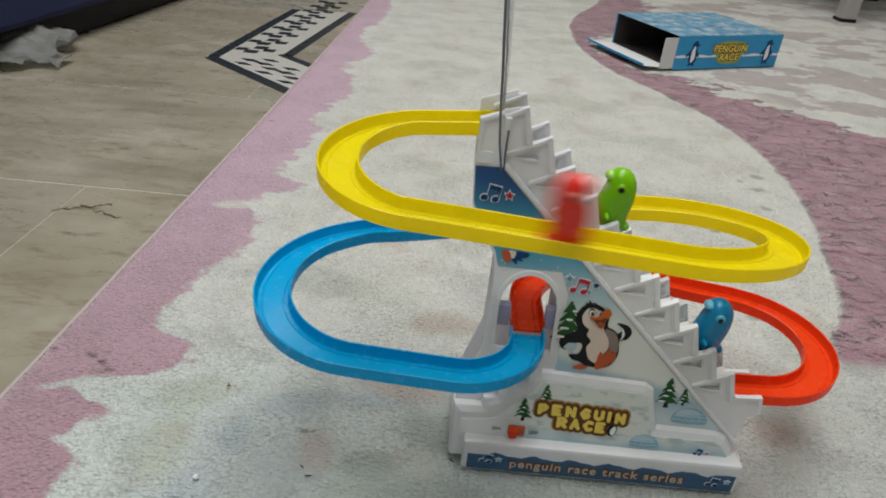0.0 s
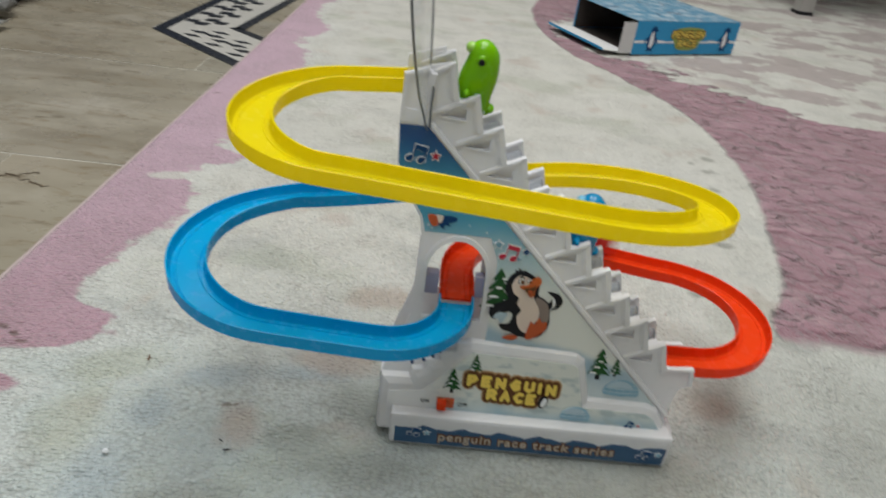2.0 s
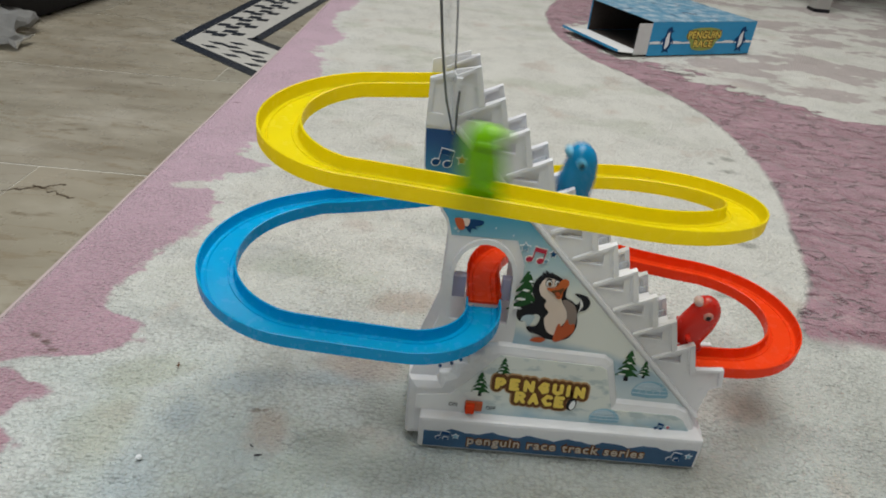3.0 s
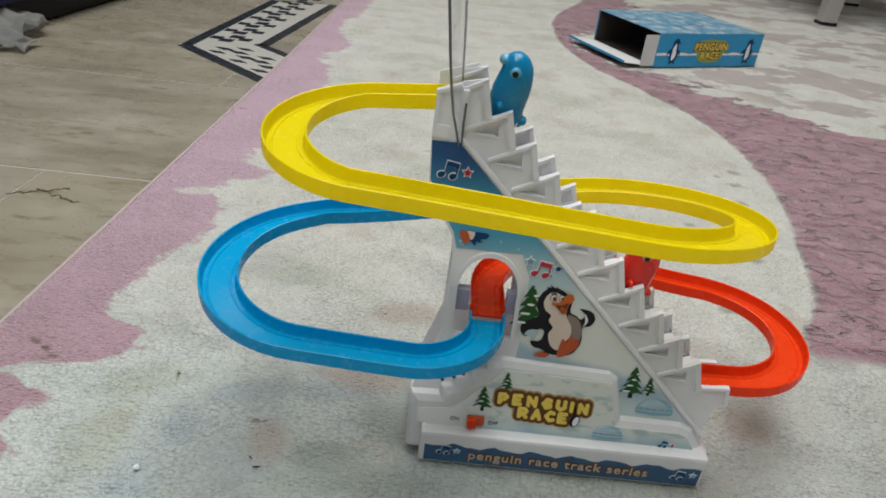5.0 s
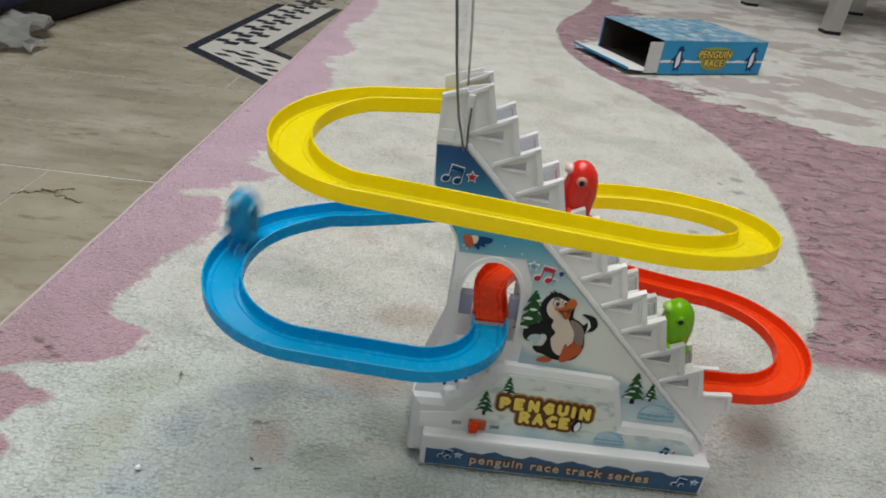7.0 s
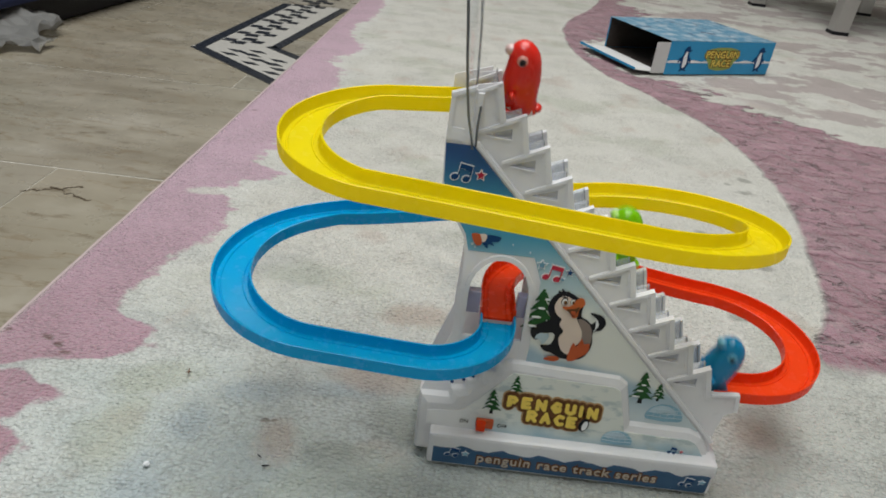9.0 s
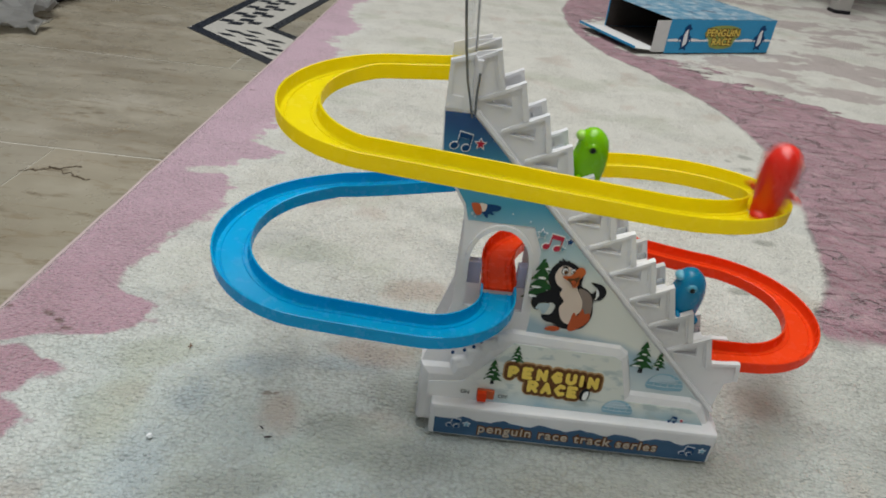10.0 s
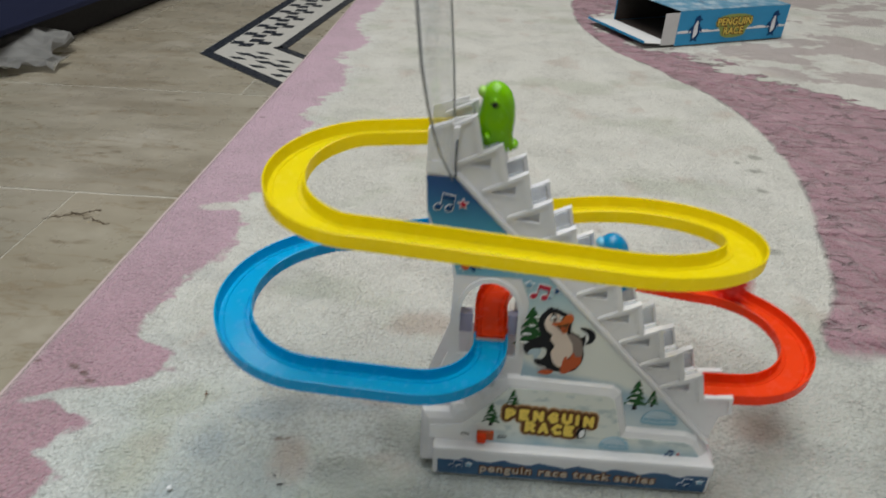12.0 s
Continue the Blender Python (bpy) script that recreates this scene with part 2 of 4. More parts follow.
    mauve = g.mix(g.noise(20, 5), (0.33, 0.265, 0.255), (0.45, 0.37, 0.37))
    lilac = g.mix(g.ramp(y, -0.15, 0.5), plain, g.mix(0.7, plain, (0.63, 0.45, 0.56)))
    lilac = stains_and_shade(lilac, (0.17, 0.085, 0.085), 0.85, ((-.289, .077, .0075, .0040, -20), (-.277, .070, .0055, .0035, -30), (-.268, .063, .0070, .0038, 0), (-.320, .080, .006, .004, 0), (-.300, .610, .012, .006, 25)))
    # a pale fringe where the border's colour ends
    fringe = mul(g.ramp(xj, -0.002, 0.006), g.ramp(xj, 0.040, 0.010))
    cream = g.mix(mul(fringe, 0.45), cream, (0.72, 0.73, 0.70))
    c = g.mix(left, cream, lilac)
    c = g.mix(g.ramp(add(x, mul(fine, 0.006)), -0.318, -0.330, 0, 0.7), c, (0.56, 0.48, 0.47))
    c = g.mix(mul(far, 0.8), c, mauve)
    c = g.mix(right, c, pink)
    # rows of knots and the dark gaps between them
    tuft = g.add("ShaderNodeTexVoronoi", Scale=1.0, Randomness=0.72, Vector=g.stretch(300, 400, 300, 0.06))
    gap = g.ramp(tuft.outputs["Distance"], 0.40, 0.80)
    patch = g.ramp(g.noise(16, 4), 0.40, 0.60)
    knot = g.add("ShaderNodeSeparateXYZ", Vector=tuft.outputs["Color"]).outputs[0]
    c = g.mix(g.ramp(knot, 0.0, 1.0, 0.16, 0.0), c, g.mix(0.5, c, (0.10, 0.10, 0.09)))
    c = g.mix(mul(gap, g.ramp(patch, 0, 1, 0.06, 0.50)), c, g.mix(0.6, c, (0.12, 0.11, 0.09)))
    pits = mul(g.ramp(g.noise(240, 2), 0.63, 0.70), g.ramp(g.noise(20, 3), 0.46, 0.60))
    c = g.mix(mul(pits, 0.5), c, g.mix(0.6, c, (0.10, 0.09, 0.075)))
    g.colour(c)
    h = add(mul(tuft.outputs["Distance"], -1.0), add(mul(g.noise(480, 3), 0.8), mul(g.noise(110, 5), 1.2)))
    h = less(add(h, mul(g.noise(34, 4), 1.6)), mul(mul(add(lump, mul(crease, 1.2)), right), 3.0))
    g.bump(h, 1.0, 0.0034)
    g.bsdf.inputs["Sheen Weight"].default_value = 0.25
    g.bsdf.inputs["Sheen Roughness"].default_value = 0.6
    g.bsdf.inputs["Specular IOR Level"].default_value = 0.1
    return m


def marble_material():
    m = material("beige_marble", rough=0.3)
    g = Graph(m)
    shade = g.add("ShaderNodeObjectInfo").outputs["Random"]
    streak = g.noise(1.0, 7, g.stretch(4, 13, 5, 0.10), 0.62)
    c = g.mix(g.ramp(streak, 0.3, 0.7), (0.165, 0.150, 0.122), (0.335, 0.317, 0.272))
    c = g.mix(g.ramp(g.noise(5, 5), 0.45, 0.75, 0, 0.6), c, (0.36, 0.33, 0.28))
    c = g.mix(g.ramp(g.noise(3.2, 4), 0.40, 0.62, 0, 0.55), c, (0.25, 0.245, 0.205))
    c = g.mix(g.ramp(g.noise(1.0, 4, g.stretch(16, 55, 3)), 0.60, 0.70, 0, 0.75), c, (0.10, 0.085, 0.065))
    vein = g.math("ABSOLUTE", g.math("SUBTRACT", g.noise(1.0, 6, g.stretch(2.6, 12, 3, -0.1), 0.6), 0.5))
    c = g.mix(g.ramp(g.noise(1.0, 6, g.stretch(3.2, 9, 3, 0.25), 0.62), 0.52, 0.68, 0, 0.42), c, (0.165, 0.145, 0.11))
    c = g.mix(g.ramp(g.noise(1.0, 5, g.stretch(6, 9, 3, 0.4), 0.6), 0.56, 0.68, 0, 0.5), c, (0.40, 0.385, 0.345))
    c = g.mix(g.ramp(vein, 0.012, 0.0, 0, 0.55), c, (0.13, 0.09, 0.05))
    c = g.mix(g.math("MULTIPLY", shade, 0.4), c, (0.30, 0.245, 0.16))
    g.colour(c)
    g.rough(g.ramp(g.noise(30, 4), 0.3, 0.7, 0.22, 0.42))
    g.bump(g.noise(120, 3), 0.04, 0.001)
    return m


CARPET, MARBLE = carpet_material(), marble_material()
BINDING = plastic("beige_binding", (0.44, 0.36, 0.355), 0.9)
VEIN = plastic("brown_vein", (0.07, 0.05, 0.03), 0.4)
GROUT = plastic("pale_grout", (0.50, 0.48, 0.43), 0.8)
INLAY_BLACK = plastic("black_marble", (0.018, 0.022, 0.028), 0.3)
INLAY_WHITE = plastic("white_marble", (0.43, 0.42, 0.39), 0.35)
FABRIC = material("dark_blue_fabric", (0.006, 0.012, 0.055), 0.9)
PAINT = plastic("wall_paint", (0.62, 0.60, 0.56), 0.8)
CARD_BLUE = plastic("printed_blue_card", (0.015, 0.28, 0.56), 0.35)
# box inside, near-black brown throughout
CARD_INSIDE = plastic("dark_brown_card", (0.045, 0.032, 0.027), 0.9)
CARD_WHITE = plastic("white_card", (0.62, 0.62, 0.62), 0.6)


def card_top_material():
    m = material("printed_picture_card", rough=0.35)
    g = Graph(m)
    c = g.mix(g.ramp(g.noise(46, 6), 0.40, 0.70), (0.06, 0.22, 0.35), (0.36, 0.45, 0.52))
    c = g.mix(g.ramp(g.noise(34, 3), 0.6, 0.68, 0, 0.8), c, (0.05, 0.07, 0.13))
    g.colour(c)
    return m


CARD_TOP = card_top_material()


def film_material():
    """Thin clear sheet: mostly see-through, with a glossy face."""
    m = material("clear_plastic_film", (0.8, 0.83, 0.88), 0.12)
    g = Graph(m)
    clear = g.add("ShaderNodeBsdfTransparent", Color=(0.96, 0.97, 0.98, 1))
    blend = g.add("ShaderNodeMixShader", Fac=0.28)
    g.tree.links.new(clear.outputs[0], blend.inputs[1])
    g.tree.links.new(g.bsdf.outputs[0], blend.inputs[2])
    g.tree.links.new(blend.outputs[0], g.tree.nodes["Material Output"].inputs["Surface"])
    return m


FILM = film_material()
BAG = material("milky_plastic_bag", (0.34, 0.34, 0.335), 0.35, 0.0, Transmission_Weight=0.55, IOR=1.2)


# ---- mesh helpers ----
def part(name, bm, mat, parent=None, label="", smooth=False):
    """Links a bmesh as one mesh object under a thing or a part."""
    mesh = bpy.data.meshes.new(name)
    bmesh.ops.recalc_face_normals(bm, faces=bm.faces)
    for f in bm.faces:
        f.smooth = smooth
    bm.to_mesh(mesh)
    bm.free()
    mesh.materials.append(mat)
    ob = new(name, mesh)
    if parent:
        ob.parent = parent
    if label:
        ob["label"] = label
    return ob


def thing(name, label, category, at=None, group=""):
    ob = new(name)
    ob.empty_display_size = 0.02
    if at is not None:
        ob.matrix_world = at
    return tagged(ob, label, category, group)


def structure(ob, label="", category=""):
    return tagged(ob, label, category, kind="structure")


def box(bm, lo, hi, bevel=0.0):
    c = [(a + b) / 2 for a, b in zip(lo, hi)]
    s = [abs(b - a) for a, b in zip(lo, hi)]
    r = bmesh.ops.create_cube(bm, size=1, matrix=Matrix.Translation(c) @ Matrix.Diagonal((*s, 1)))
    if bevel:
        es = list({e for v in r["verts"] for e in v.link_edges})
        bmesh.ops.bevel(bm, geom=es, offset=bevel, segments=2, profile=0.6, affect="EDGES")
    return bm


def sheet(bm, outer, place, depth, holes=()):
    """A flat outline, with holes, given thickness. place(u, v, w) gives the point; w runs from 0 to depth."""
    edges = []
    for loop in (outer, *holes):
        vs = [bm.verts.new(place(u, v, 0)) for u, v in loop]
        edges += [bm.edges.new((a, b)) for a, b in zip(vs, vs[1:] + vs[:1])]
    faces = [f for f in bmesh.ops.triangle_fill(bm, use_beauty=True, edges=edges)["geom"] if isinstance(f, bmesh.types.BMFace)]
    base = Vector(place(0, 0, 0))
    r = bmesh.ops.extrude_face_region(bm, geom=faces, use_keep_orig=True)
    bmesh.ops.translate(bm, vec=Vector(place(0, 0, depth)) - base, verts=[v for v in r["geom"] if isinstance(v, bmesh.types.BMVert)])
    return bm


def arc2(cx, cy, r, a0, a1, n, ry=None):
    ry = r if ry is None else ry
    return [(cx + r * math.cos(radians(a0 + (a1 - a0) * i / n)), cy + ry * math.sin(radians(a0 + (a1 - a0) * i / n))) for i in range(n + 1)]


def ellipse(cx, cy, rx, ry, n=20, turn=0.0):
    c, s = math.cos(radians(turn)), math.sin(radians(turn))
    return [(cx + c * rx * math.cos(a) - s * ry * math.sin(a), cy + s * rx * math.cos(a) + c * ry * math.sin(a)) for a in (2 * math.pi * i / n for i in range(n))]


def spline(points, n=5, closed=True):
    """A smooth line through a few points."""
    out, k = [], len(points)
    for i in range(k):
        p0, p1, p2, p3 = (Vector(points[(i + j) % k]) for j in (-1, 0, 1, 2))
        for j in range(n):
            t = j / n
            q = 0.5 * (2 * p1 + (p2 - p0) * t + (2 * p0 - 5 * p1 + 4 * p2 - p3) * t * t + (3 * p1 - p0 - 3 * p2 + p3) * t ** 3)
            out.append(tuple(q))
    return out


# ---- room ----
def build_room():
    bm = bmesh.new()
    x0, x1, y0, y1, z1 = -2.2, 3.0, -2.4, 4.2, 2.7
    for name, lo, hi in (("wall_north", (x0 - .1, y1, -.05), (x1 + .1, y1 + .1, z1)), ("wall_south", (x0 - .1, y0 - .1, -.05), (x1 + .1, y0, z1)),
                         ("wall_west", (x0 - .1, y0, -.05), (x0, y1, z1)), ("wall_east", (x1, y0, -.05), (x1 + .1, y1, z1))):
        structure(part(name, box(bmesh.new(), lo, hi), PAINT), "plain painted room wall", "wall")
    structure(part("ceiling", box(bmesh.new(), (x0 - .1, y0 - .1, z1), (x1 + .1, y1 + .1, z1 + .1)), PAINT), "plain white ceiling", "ceiling")
    floor = structure(part("floor", box(bmesh.new(), (x0, y0, -.06), (x1, y1, -.0086)), GROUT), "beige veined marble slab floor with pale joints", "floor")
    # slabs in rows, with a hair of joint between them
    joint = 0.0015
    rows = [-2.4, -1.74, -1.39, -1.04, -.69, -.34, .018, .368, .72, 1.07, 1.42, 1.77, 2.12, 2.47, 2.82, 3.17, 3.52, 3.87, 4.2]
    shift = {5: .21, 6: -.448, 7: -.95, 8: -.37}
    for i, (a, b) in enumerate(zip(rows, rows[1:])):
        first = shift.get(i, .17 * (i % 5))
        xs = sorted({x0, -.2, *[first + .7 * k for k in range(-4, 5) if x0 + .1 < first + .7 * k < -.25]})
        for c, d in zip(xs, xs[1:]):
            part("slab", box(bmesh.new(), (c + joint / 2, a + joint, -.02), (d - joint / 2, b - joint, -.008)), MARBLE, floor)
        part("slab", box(bmesh.new(), (-.2 + joint / 2, a + joint / 2, -.02), (x1, b - joint / 2, -.008)), MARBLE, floor)
    for x0v, x1v, ya, yb, seed in ((-.452, -.398, .304, .330, 2), (-.430, -.376, .322, .300, 8)):
        mid = [(x0v + (x1v - x0v) * i / 24, ya + (yb - ya) * i / 24 + .006 * noise.noise((i * .35, seed, 0))) for i in range(25)]
        wide = [.0005 + .0030 * abs(noise.noise((i * .5, seed, 5))) for i in range(25)]
        line = [(x, y + w) for (x, y), w in zip(mid, wide)] + [(x, y - w) for (x, y), w in reversed(list(zip(mid, wide)))]
        part("dark_vein", sheet(bmesh.new(), line, lambda u, v, w: (u, v, -.0079 + w), .0003), VEIN, floor, "dark brown natural vein")
    return floor


def build_inlay(floor):
    """Mosaic border: black bands round a white field set with dark lozenges."""
    up = lambda h: (lambda u, v, w: (u, v, -.0078 + h + w))
    a, b, c, d = Vector((-.517, .926)), Vector((-.295, .737)), Vector((-.475, 1.42)), Vector((-.295, .905))
    inner = Vector((-.385, .985))
    end = Vector((-.335, 1.44))
    field = [a, b, d, inner, end, c]
    part("inlay_field", sheet(bmesh.new(), [tuple(p) for p in field], up(0), .0006), INLAY_WHITE, floor, "white marble inlay")

    def band(p, q, w, side):
        n = Vector((-(q - p).y, (q - p).x)).normalized() * w * side
        part("inlay_band", sheet(bmesh.new(), [tuple(p), tuple(q), tuple(q + n), tuple(p + n)], up(.0007), .0006), INLAY_BLACK, floor, "black marble band")

    band(a, b, .022, 1)
    band(a + Vector((.003, .012)), c, .022, -1)
    band(inner, end, .02, -1)
    band(inner + Vector((-.008, .0)), d, .018, 1)
    u1, u2 = (b - a).normalized(), (c - a).normalized()
    across = Vector((1, -.05)).normalized()

    def lozenge(p, u, length=.026, width=.022):
        h, w = across * length / 2, u * width / 2
        part("lozenge", sheet(bmesh.new(), [tuple(p - h - w), tuple(p + h - w), tuple(p + h + w), tuple(p - h + w)], up(.0007), .0005), INLAY_BLACK, floor)

    for u, n, first, length in ((u2, Vector((u2.y, -u2.x)), .075, .62), (u1, Vector((-u1.y, u1.x)), .060, .29)):
        s, k = first, 0
        while s < length:
            lozenge(a + u * s + n * (.062 + .008 * (k % 2)), u)
            if k % 2 == 0:
                lozenge(a + u * (s + .012) + n * .038, u, .023, .020)
                lozenge(a + u * (s + .020) + n * .092, u, .023, .020)
            s += .034
            k += 1


def build_carpet():
    """One thick rug with a slightly uneven pile and a soft rounded edge."""
    bm = bmesh.new()
    xs = np.concatenate([np.linspace(-.332, .45, 300), np.linspace(.46, 2.6, 90)])
    ys = np.concatenate([np.linspace(-1.2, -.2, 20), np.linspace(-.19, .9, 330), np.linspace(.91, 3.6, 160)])
    grid = []
    for y in ys:
        row = []
        lean = -.332 + .012 * math.sin(1.2 * y) + .008 * max(0.0, y)
        for i, x in enumerate(xs):
            q = x + (lean + .332) * max(0.0, 1 - (x + .332) / .5)
            p = noise.noise((q * 95, y * 95, 0)) * .0007 + noise.noise((q * 260, y * 260, 3)) * .0007 + noise.noise((q * 14, y * 14, 7)) * .0012
            edge = 1 - math.exp(-(x + .332) / .004)
            row.append(bm.verts.new((q, y, -.0078 + edge * (.0072 + p))))
        grid.append(row)
    for r0, r1 in zip(grid, grid[1:]):
        for i in range(len(xs) - 1):
            bm.faces.new((r0[i], r0[i + 1], r1[i + 1], r1[i]))
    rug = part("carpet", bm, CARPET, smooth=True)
    # stitched binding along the long edge
    bm, rings = bmesh.new(), []
    for y in np.linspace(-1.2, 3.6, 260):
        x = -.3328 + .012 * math.sin(1.2 * y) + .008 * max(0.0, y) + .0008 * noise.noise((0, y * 20, 0))
        rings.append([bm.verts.new((x + .0018 * math.cos(a), y, -.0068 + .0011 * math.sin(a))) for a in (2 * math.pi * k / 8 for k in range(8))])
    for a, b in zip(rings, rings[1:]):
        for k in range(8):
            bm.faces.new((a[k], a[(k + 1) % 8], b[(k + 1) % 8], b[k]))
    part("binding", bm, BINDING, rug, "beige stitched edge binding", smooth=True)
    return tagged(rug, "worn cream and dusty pink patterned pile carpet", "carpet")


floor = build_room()
build_inlay(floor)
build_carpet()

# ---- the toy ----
LEAN = 0.15
TOY = thing("race_track_toy", "white plastic stair tower toy with yellow, blue and red slide tracks", "toy")


def on(d, lean=LEAN):
    """Points of a plate that leans back: u across, v up, w into the depth."""
    return lambda u, v, w: (u, d + lean * v + w, v)


STEP = [(.165 - .015 * k, .0838 + .0152 * k) for k in range(11)]


def hyp(x):
    return .2034 - .99 * (x - .0049)


def build_plate(name, d, depth):
    arch = [(.0120, .088)] + [(.0120, .118)] + arc2(.02955, .118, .01755, 180, 0, 14, .0212)[1:-1] + [(.0471, .118), (.0471, .088)]
    outline = [(-.0095, .012), (-.0093, .046), (.0055, .088), (.0070, .138), (.005, .150), (-.006, .168), (-.0106, .180), (-.0115, .203), (-.0108, .2285),
               (.0003, .2324), (.0030, .2310), (.0049, .2034), (.176, .034), (.182, .012)]
    body = part(name, sheet(bmesh.new(), outline, on(d), depth, [arch]), WHITE, TOY)
    return body, arch


plate, arch = build_plate("front_plate", .0095, .0022)
build_plate("rear_plate", .0395, .0022)
ring = [(.0095, .088), (.0095, .118)] + arc2(.02955, .118, .02005, 180, 0, 16, .0240)[1:-1] + [(.0496, .118), (.0496, .088), (.0471, .088), (.0471, .118)] + arc2(.02955, .118, .01755, 0, 180, 14, .0212)[1:-1] + [(.0120, .118), (.0120, .088)]
part("arch_rim", sheet(bmesh.new(), ring, on(.0075), .003), WHITE, TOY, "raised white arch rim")
part("plate_edge", sheet(bmesh.new(), [(.0049, .2034), (.0068, .2042), (.178, .0348), (.176, .034)], on(.0078), .004), WHITE, TOY)
sky = [(-.0098, .181), (-.0110, .2020), (.0042, .2020), (.168, .0397), (.05, .0397), (.053, .082), (.053, .128), (.047, .1425), (.0085, .1425), (.006, .152), (-.004, .167)]
part("tall_sticker", sheet(bmesh.new(), sky, on(.0091), .0005), SKY, TOY, "blue and white printed snow sticker")

# relief panel in front, with steps at one end
PANEL = .17
STAIR = [p for k in range(4) for p in ((.0080 + .0088 * k, .0480 + .0070 * k), (.0098 + .0088 * k, .0524 + .0070 * k))]
front = [(-.0095, .006), (-.0095, .0475), *STAIR, (.0440, .0765), (.1110, .0740), (.1170, .0700), (.1240, .0430), (.1620, .0425), (.1700, .0395), (.1790, .0235), (.1840, .006)]


def chamfered(name, outline, d, lean, depth, bevel, mat, parent):
    bm = sheet(bmesh.new(), outline, on(d, lean), depth)
    bmesh.ops.dissolve_limit(bm, angle_limit=.01, verts=bm.verts, edges=bm.edges)
    es = [e for e in bm.edges if all(abs(v.co.y - d - lean * v.co.z) < 1e-5 for v in e.verts)]
    bmesh.ops.bevel(bm, geom=es, offset=bevel, segments=2, profile=.5, affect="EDGES")
    return part(name, bm, mat, parent)


chamfered("relief_panel", front, .0035, PANEL, .018, .0056, WHITE, TOY)
for x, z in ((.0092, .0534), (.0180, .0604), (.0268, .0674), (.0356, .0738)):
    chamfered("moulded_step", [(x, z - .016), (x, z), (x + .0072, z + .0008), (x + .0072, z - .016)], .0046, PANEL, .014, .0016, WHITE, TOY)
snow = [(-.0030, .0270), (-.0030, .0370), (.0180, .0395), (.0400, .0630), (.0460, .0695), (.1085, .0678), (.1125, .0655), (.1200, .0378), (.1610, .0372), (.1665, .0345), (.1735, .0245)]
part("low_sticker", sheet(bmesh.new(), snow, on(.0031, PANEL), .0006), SNOW, TOY, "pale printed snow sticker")
bm = box(bmesh.new(), (-.0005, 0, .0015), (.1805, .013, .0270), .0022)
part("base_strip", bm, WHITE, TOY)
bm = bmesh.new()
wave = [(.003, .0035), (.178, .0035)] + [(.178 - .175 * i / 40, .0172 + .0014 * math.sin(i * 1.1) + .0007 * math.sin(i * 2.3 + 1)) for i in range(41)]
part("wave_sticker", sheet(bm, wave, lambda u, v, w: (u, -.0004 + w, v), .0006), WAVE, TOY, "blue wave sticker with lettering")
part("base", box(bmesh.new(), (-.0098, .012, .004), (.1845, .070, .022), .002), WHITE, TOY)
for x in (.012, .158):
    for y in (.006, .060):
        part("foot", box(bmesh.new(), (x, y, -.0005), (x + .014, y + .008, .006), .001), BLACK, TOY, "small dark rubber foot")


def saw(dx=0.0, dz=0.0):
    pts = []
    for k, (x, z) in enumerate(STEP):
        pts += [(x + .0045 + dx, z - .0192 + dz), (x + dx, z + dz)]
    return pts


def cheek(name, d):
    outline = [(.1780, .0340), (.1815, .0520), (.1880, .0550), (.1868, .0675)] + saw()
    outline += [(.0020, .2330), (.0035, .2045)] + [(.0060, .2000), (.172, .034)]
    holes = [[(x - .0198, z - .0128), (x - .0062, z - .0082), (x - .0058, z - .0140)] for k, (x, z) in enumerate(STEP) if k < 10]
    body = part(name, sheet(bmesh.new(), outline, on(d), .0014, holes), WHITE, TOY)
    # raised ribs along every tread and riser
    for k, (x, z) in enumerate(STEP):
        r = [(x + .0046, z - .0194), (x + .0001, z + .0002), (x - .0026, z - .0009), (x + .0014, z - .0208)]
        reach = .0245 if k < 10 else .0180
        t = [(x + .0001, z + .0002), (x - reach, z - reach * .44), (x - reach, z - reach * .44 - .0017), (x - .0002, z - .0018)]
        inner = [(x - .0024, z - .0012), (x - .0040, z - .0018), (x - .0006, z - .0180), (x + .0010, z - .0190)]
        part("riser_rib", sheet(bmesh.new(), r, on(d - .0018), .0040), WHITE, body)
        part("tread_rib", sheet(bmesh.new(), t, on(d - .0018), .0040), WHITE, body)
        part("inner_rib", sheet(bmesh.new(), inner, on(d - .0008), .0012), WHITE, body)
        if k < 10:
            sill = [(x - .0198, z - .0128), (x - .0058, z - .0140), (x - .0058, z - .0149), (x - .0198, z - .0136)]
            part("window_sill_rib", sheet(bmesh.new(), sill, on(d - .0008), .0030), WHITE, body)
        # pale sheets behind the windows; the lower six are added to brighten them
        if k < 10:
            back = [(x - .0185, z - .0150), (x - .0060, z - .0055), (x - .0020, z - .0165)]
            part("backing", sheet(bmesh.new(), back, on(d + .0030), .0008), WHITE, body)
    end = [(.1872, .0680), (.1700, .0668), (.1700, .0650), (.1850, .0660), (.1860, .0560), (.1885, .0555)]
    part("end_rib", sheet(bmesh.new(), end, on(d - .0016), .0034), WHITE, body)
    return body


cheek("front_cheek", .0122)
cheek("rear_cheek", .0372)
# fixed treads between the cheeks
bm = bmesh.new()
low = [(.1868, .0570)] + [(x, z - .0105) for x, z in saw()]
for (a, b) in zip(low, low[1:]):
    q = [bm.verts.new((u, d + LEAN * v, v)) for (u, v), d in ((a, .0205), (b, .0205), (b, .0305), (a, .0305))]
    bm.faces.new(q)
bmesh.ops.remove_doubles(bm, verts=bm.verts, dist=1e-6)
bmesh.ops.solidify(bm, geom=bm.faces[:], thickness=.0012)
part("stair_treads", bm, WHITE, TOY)


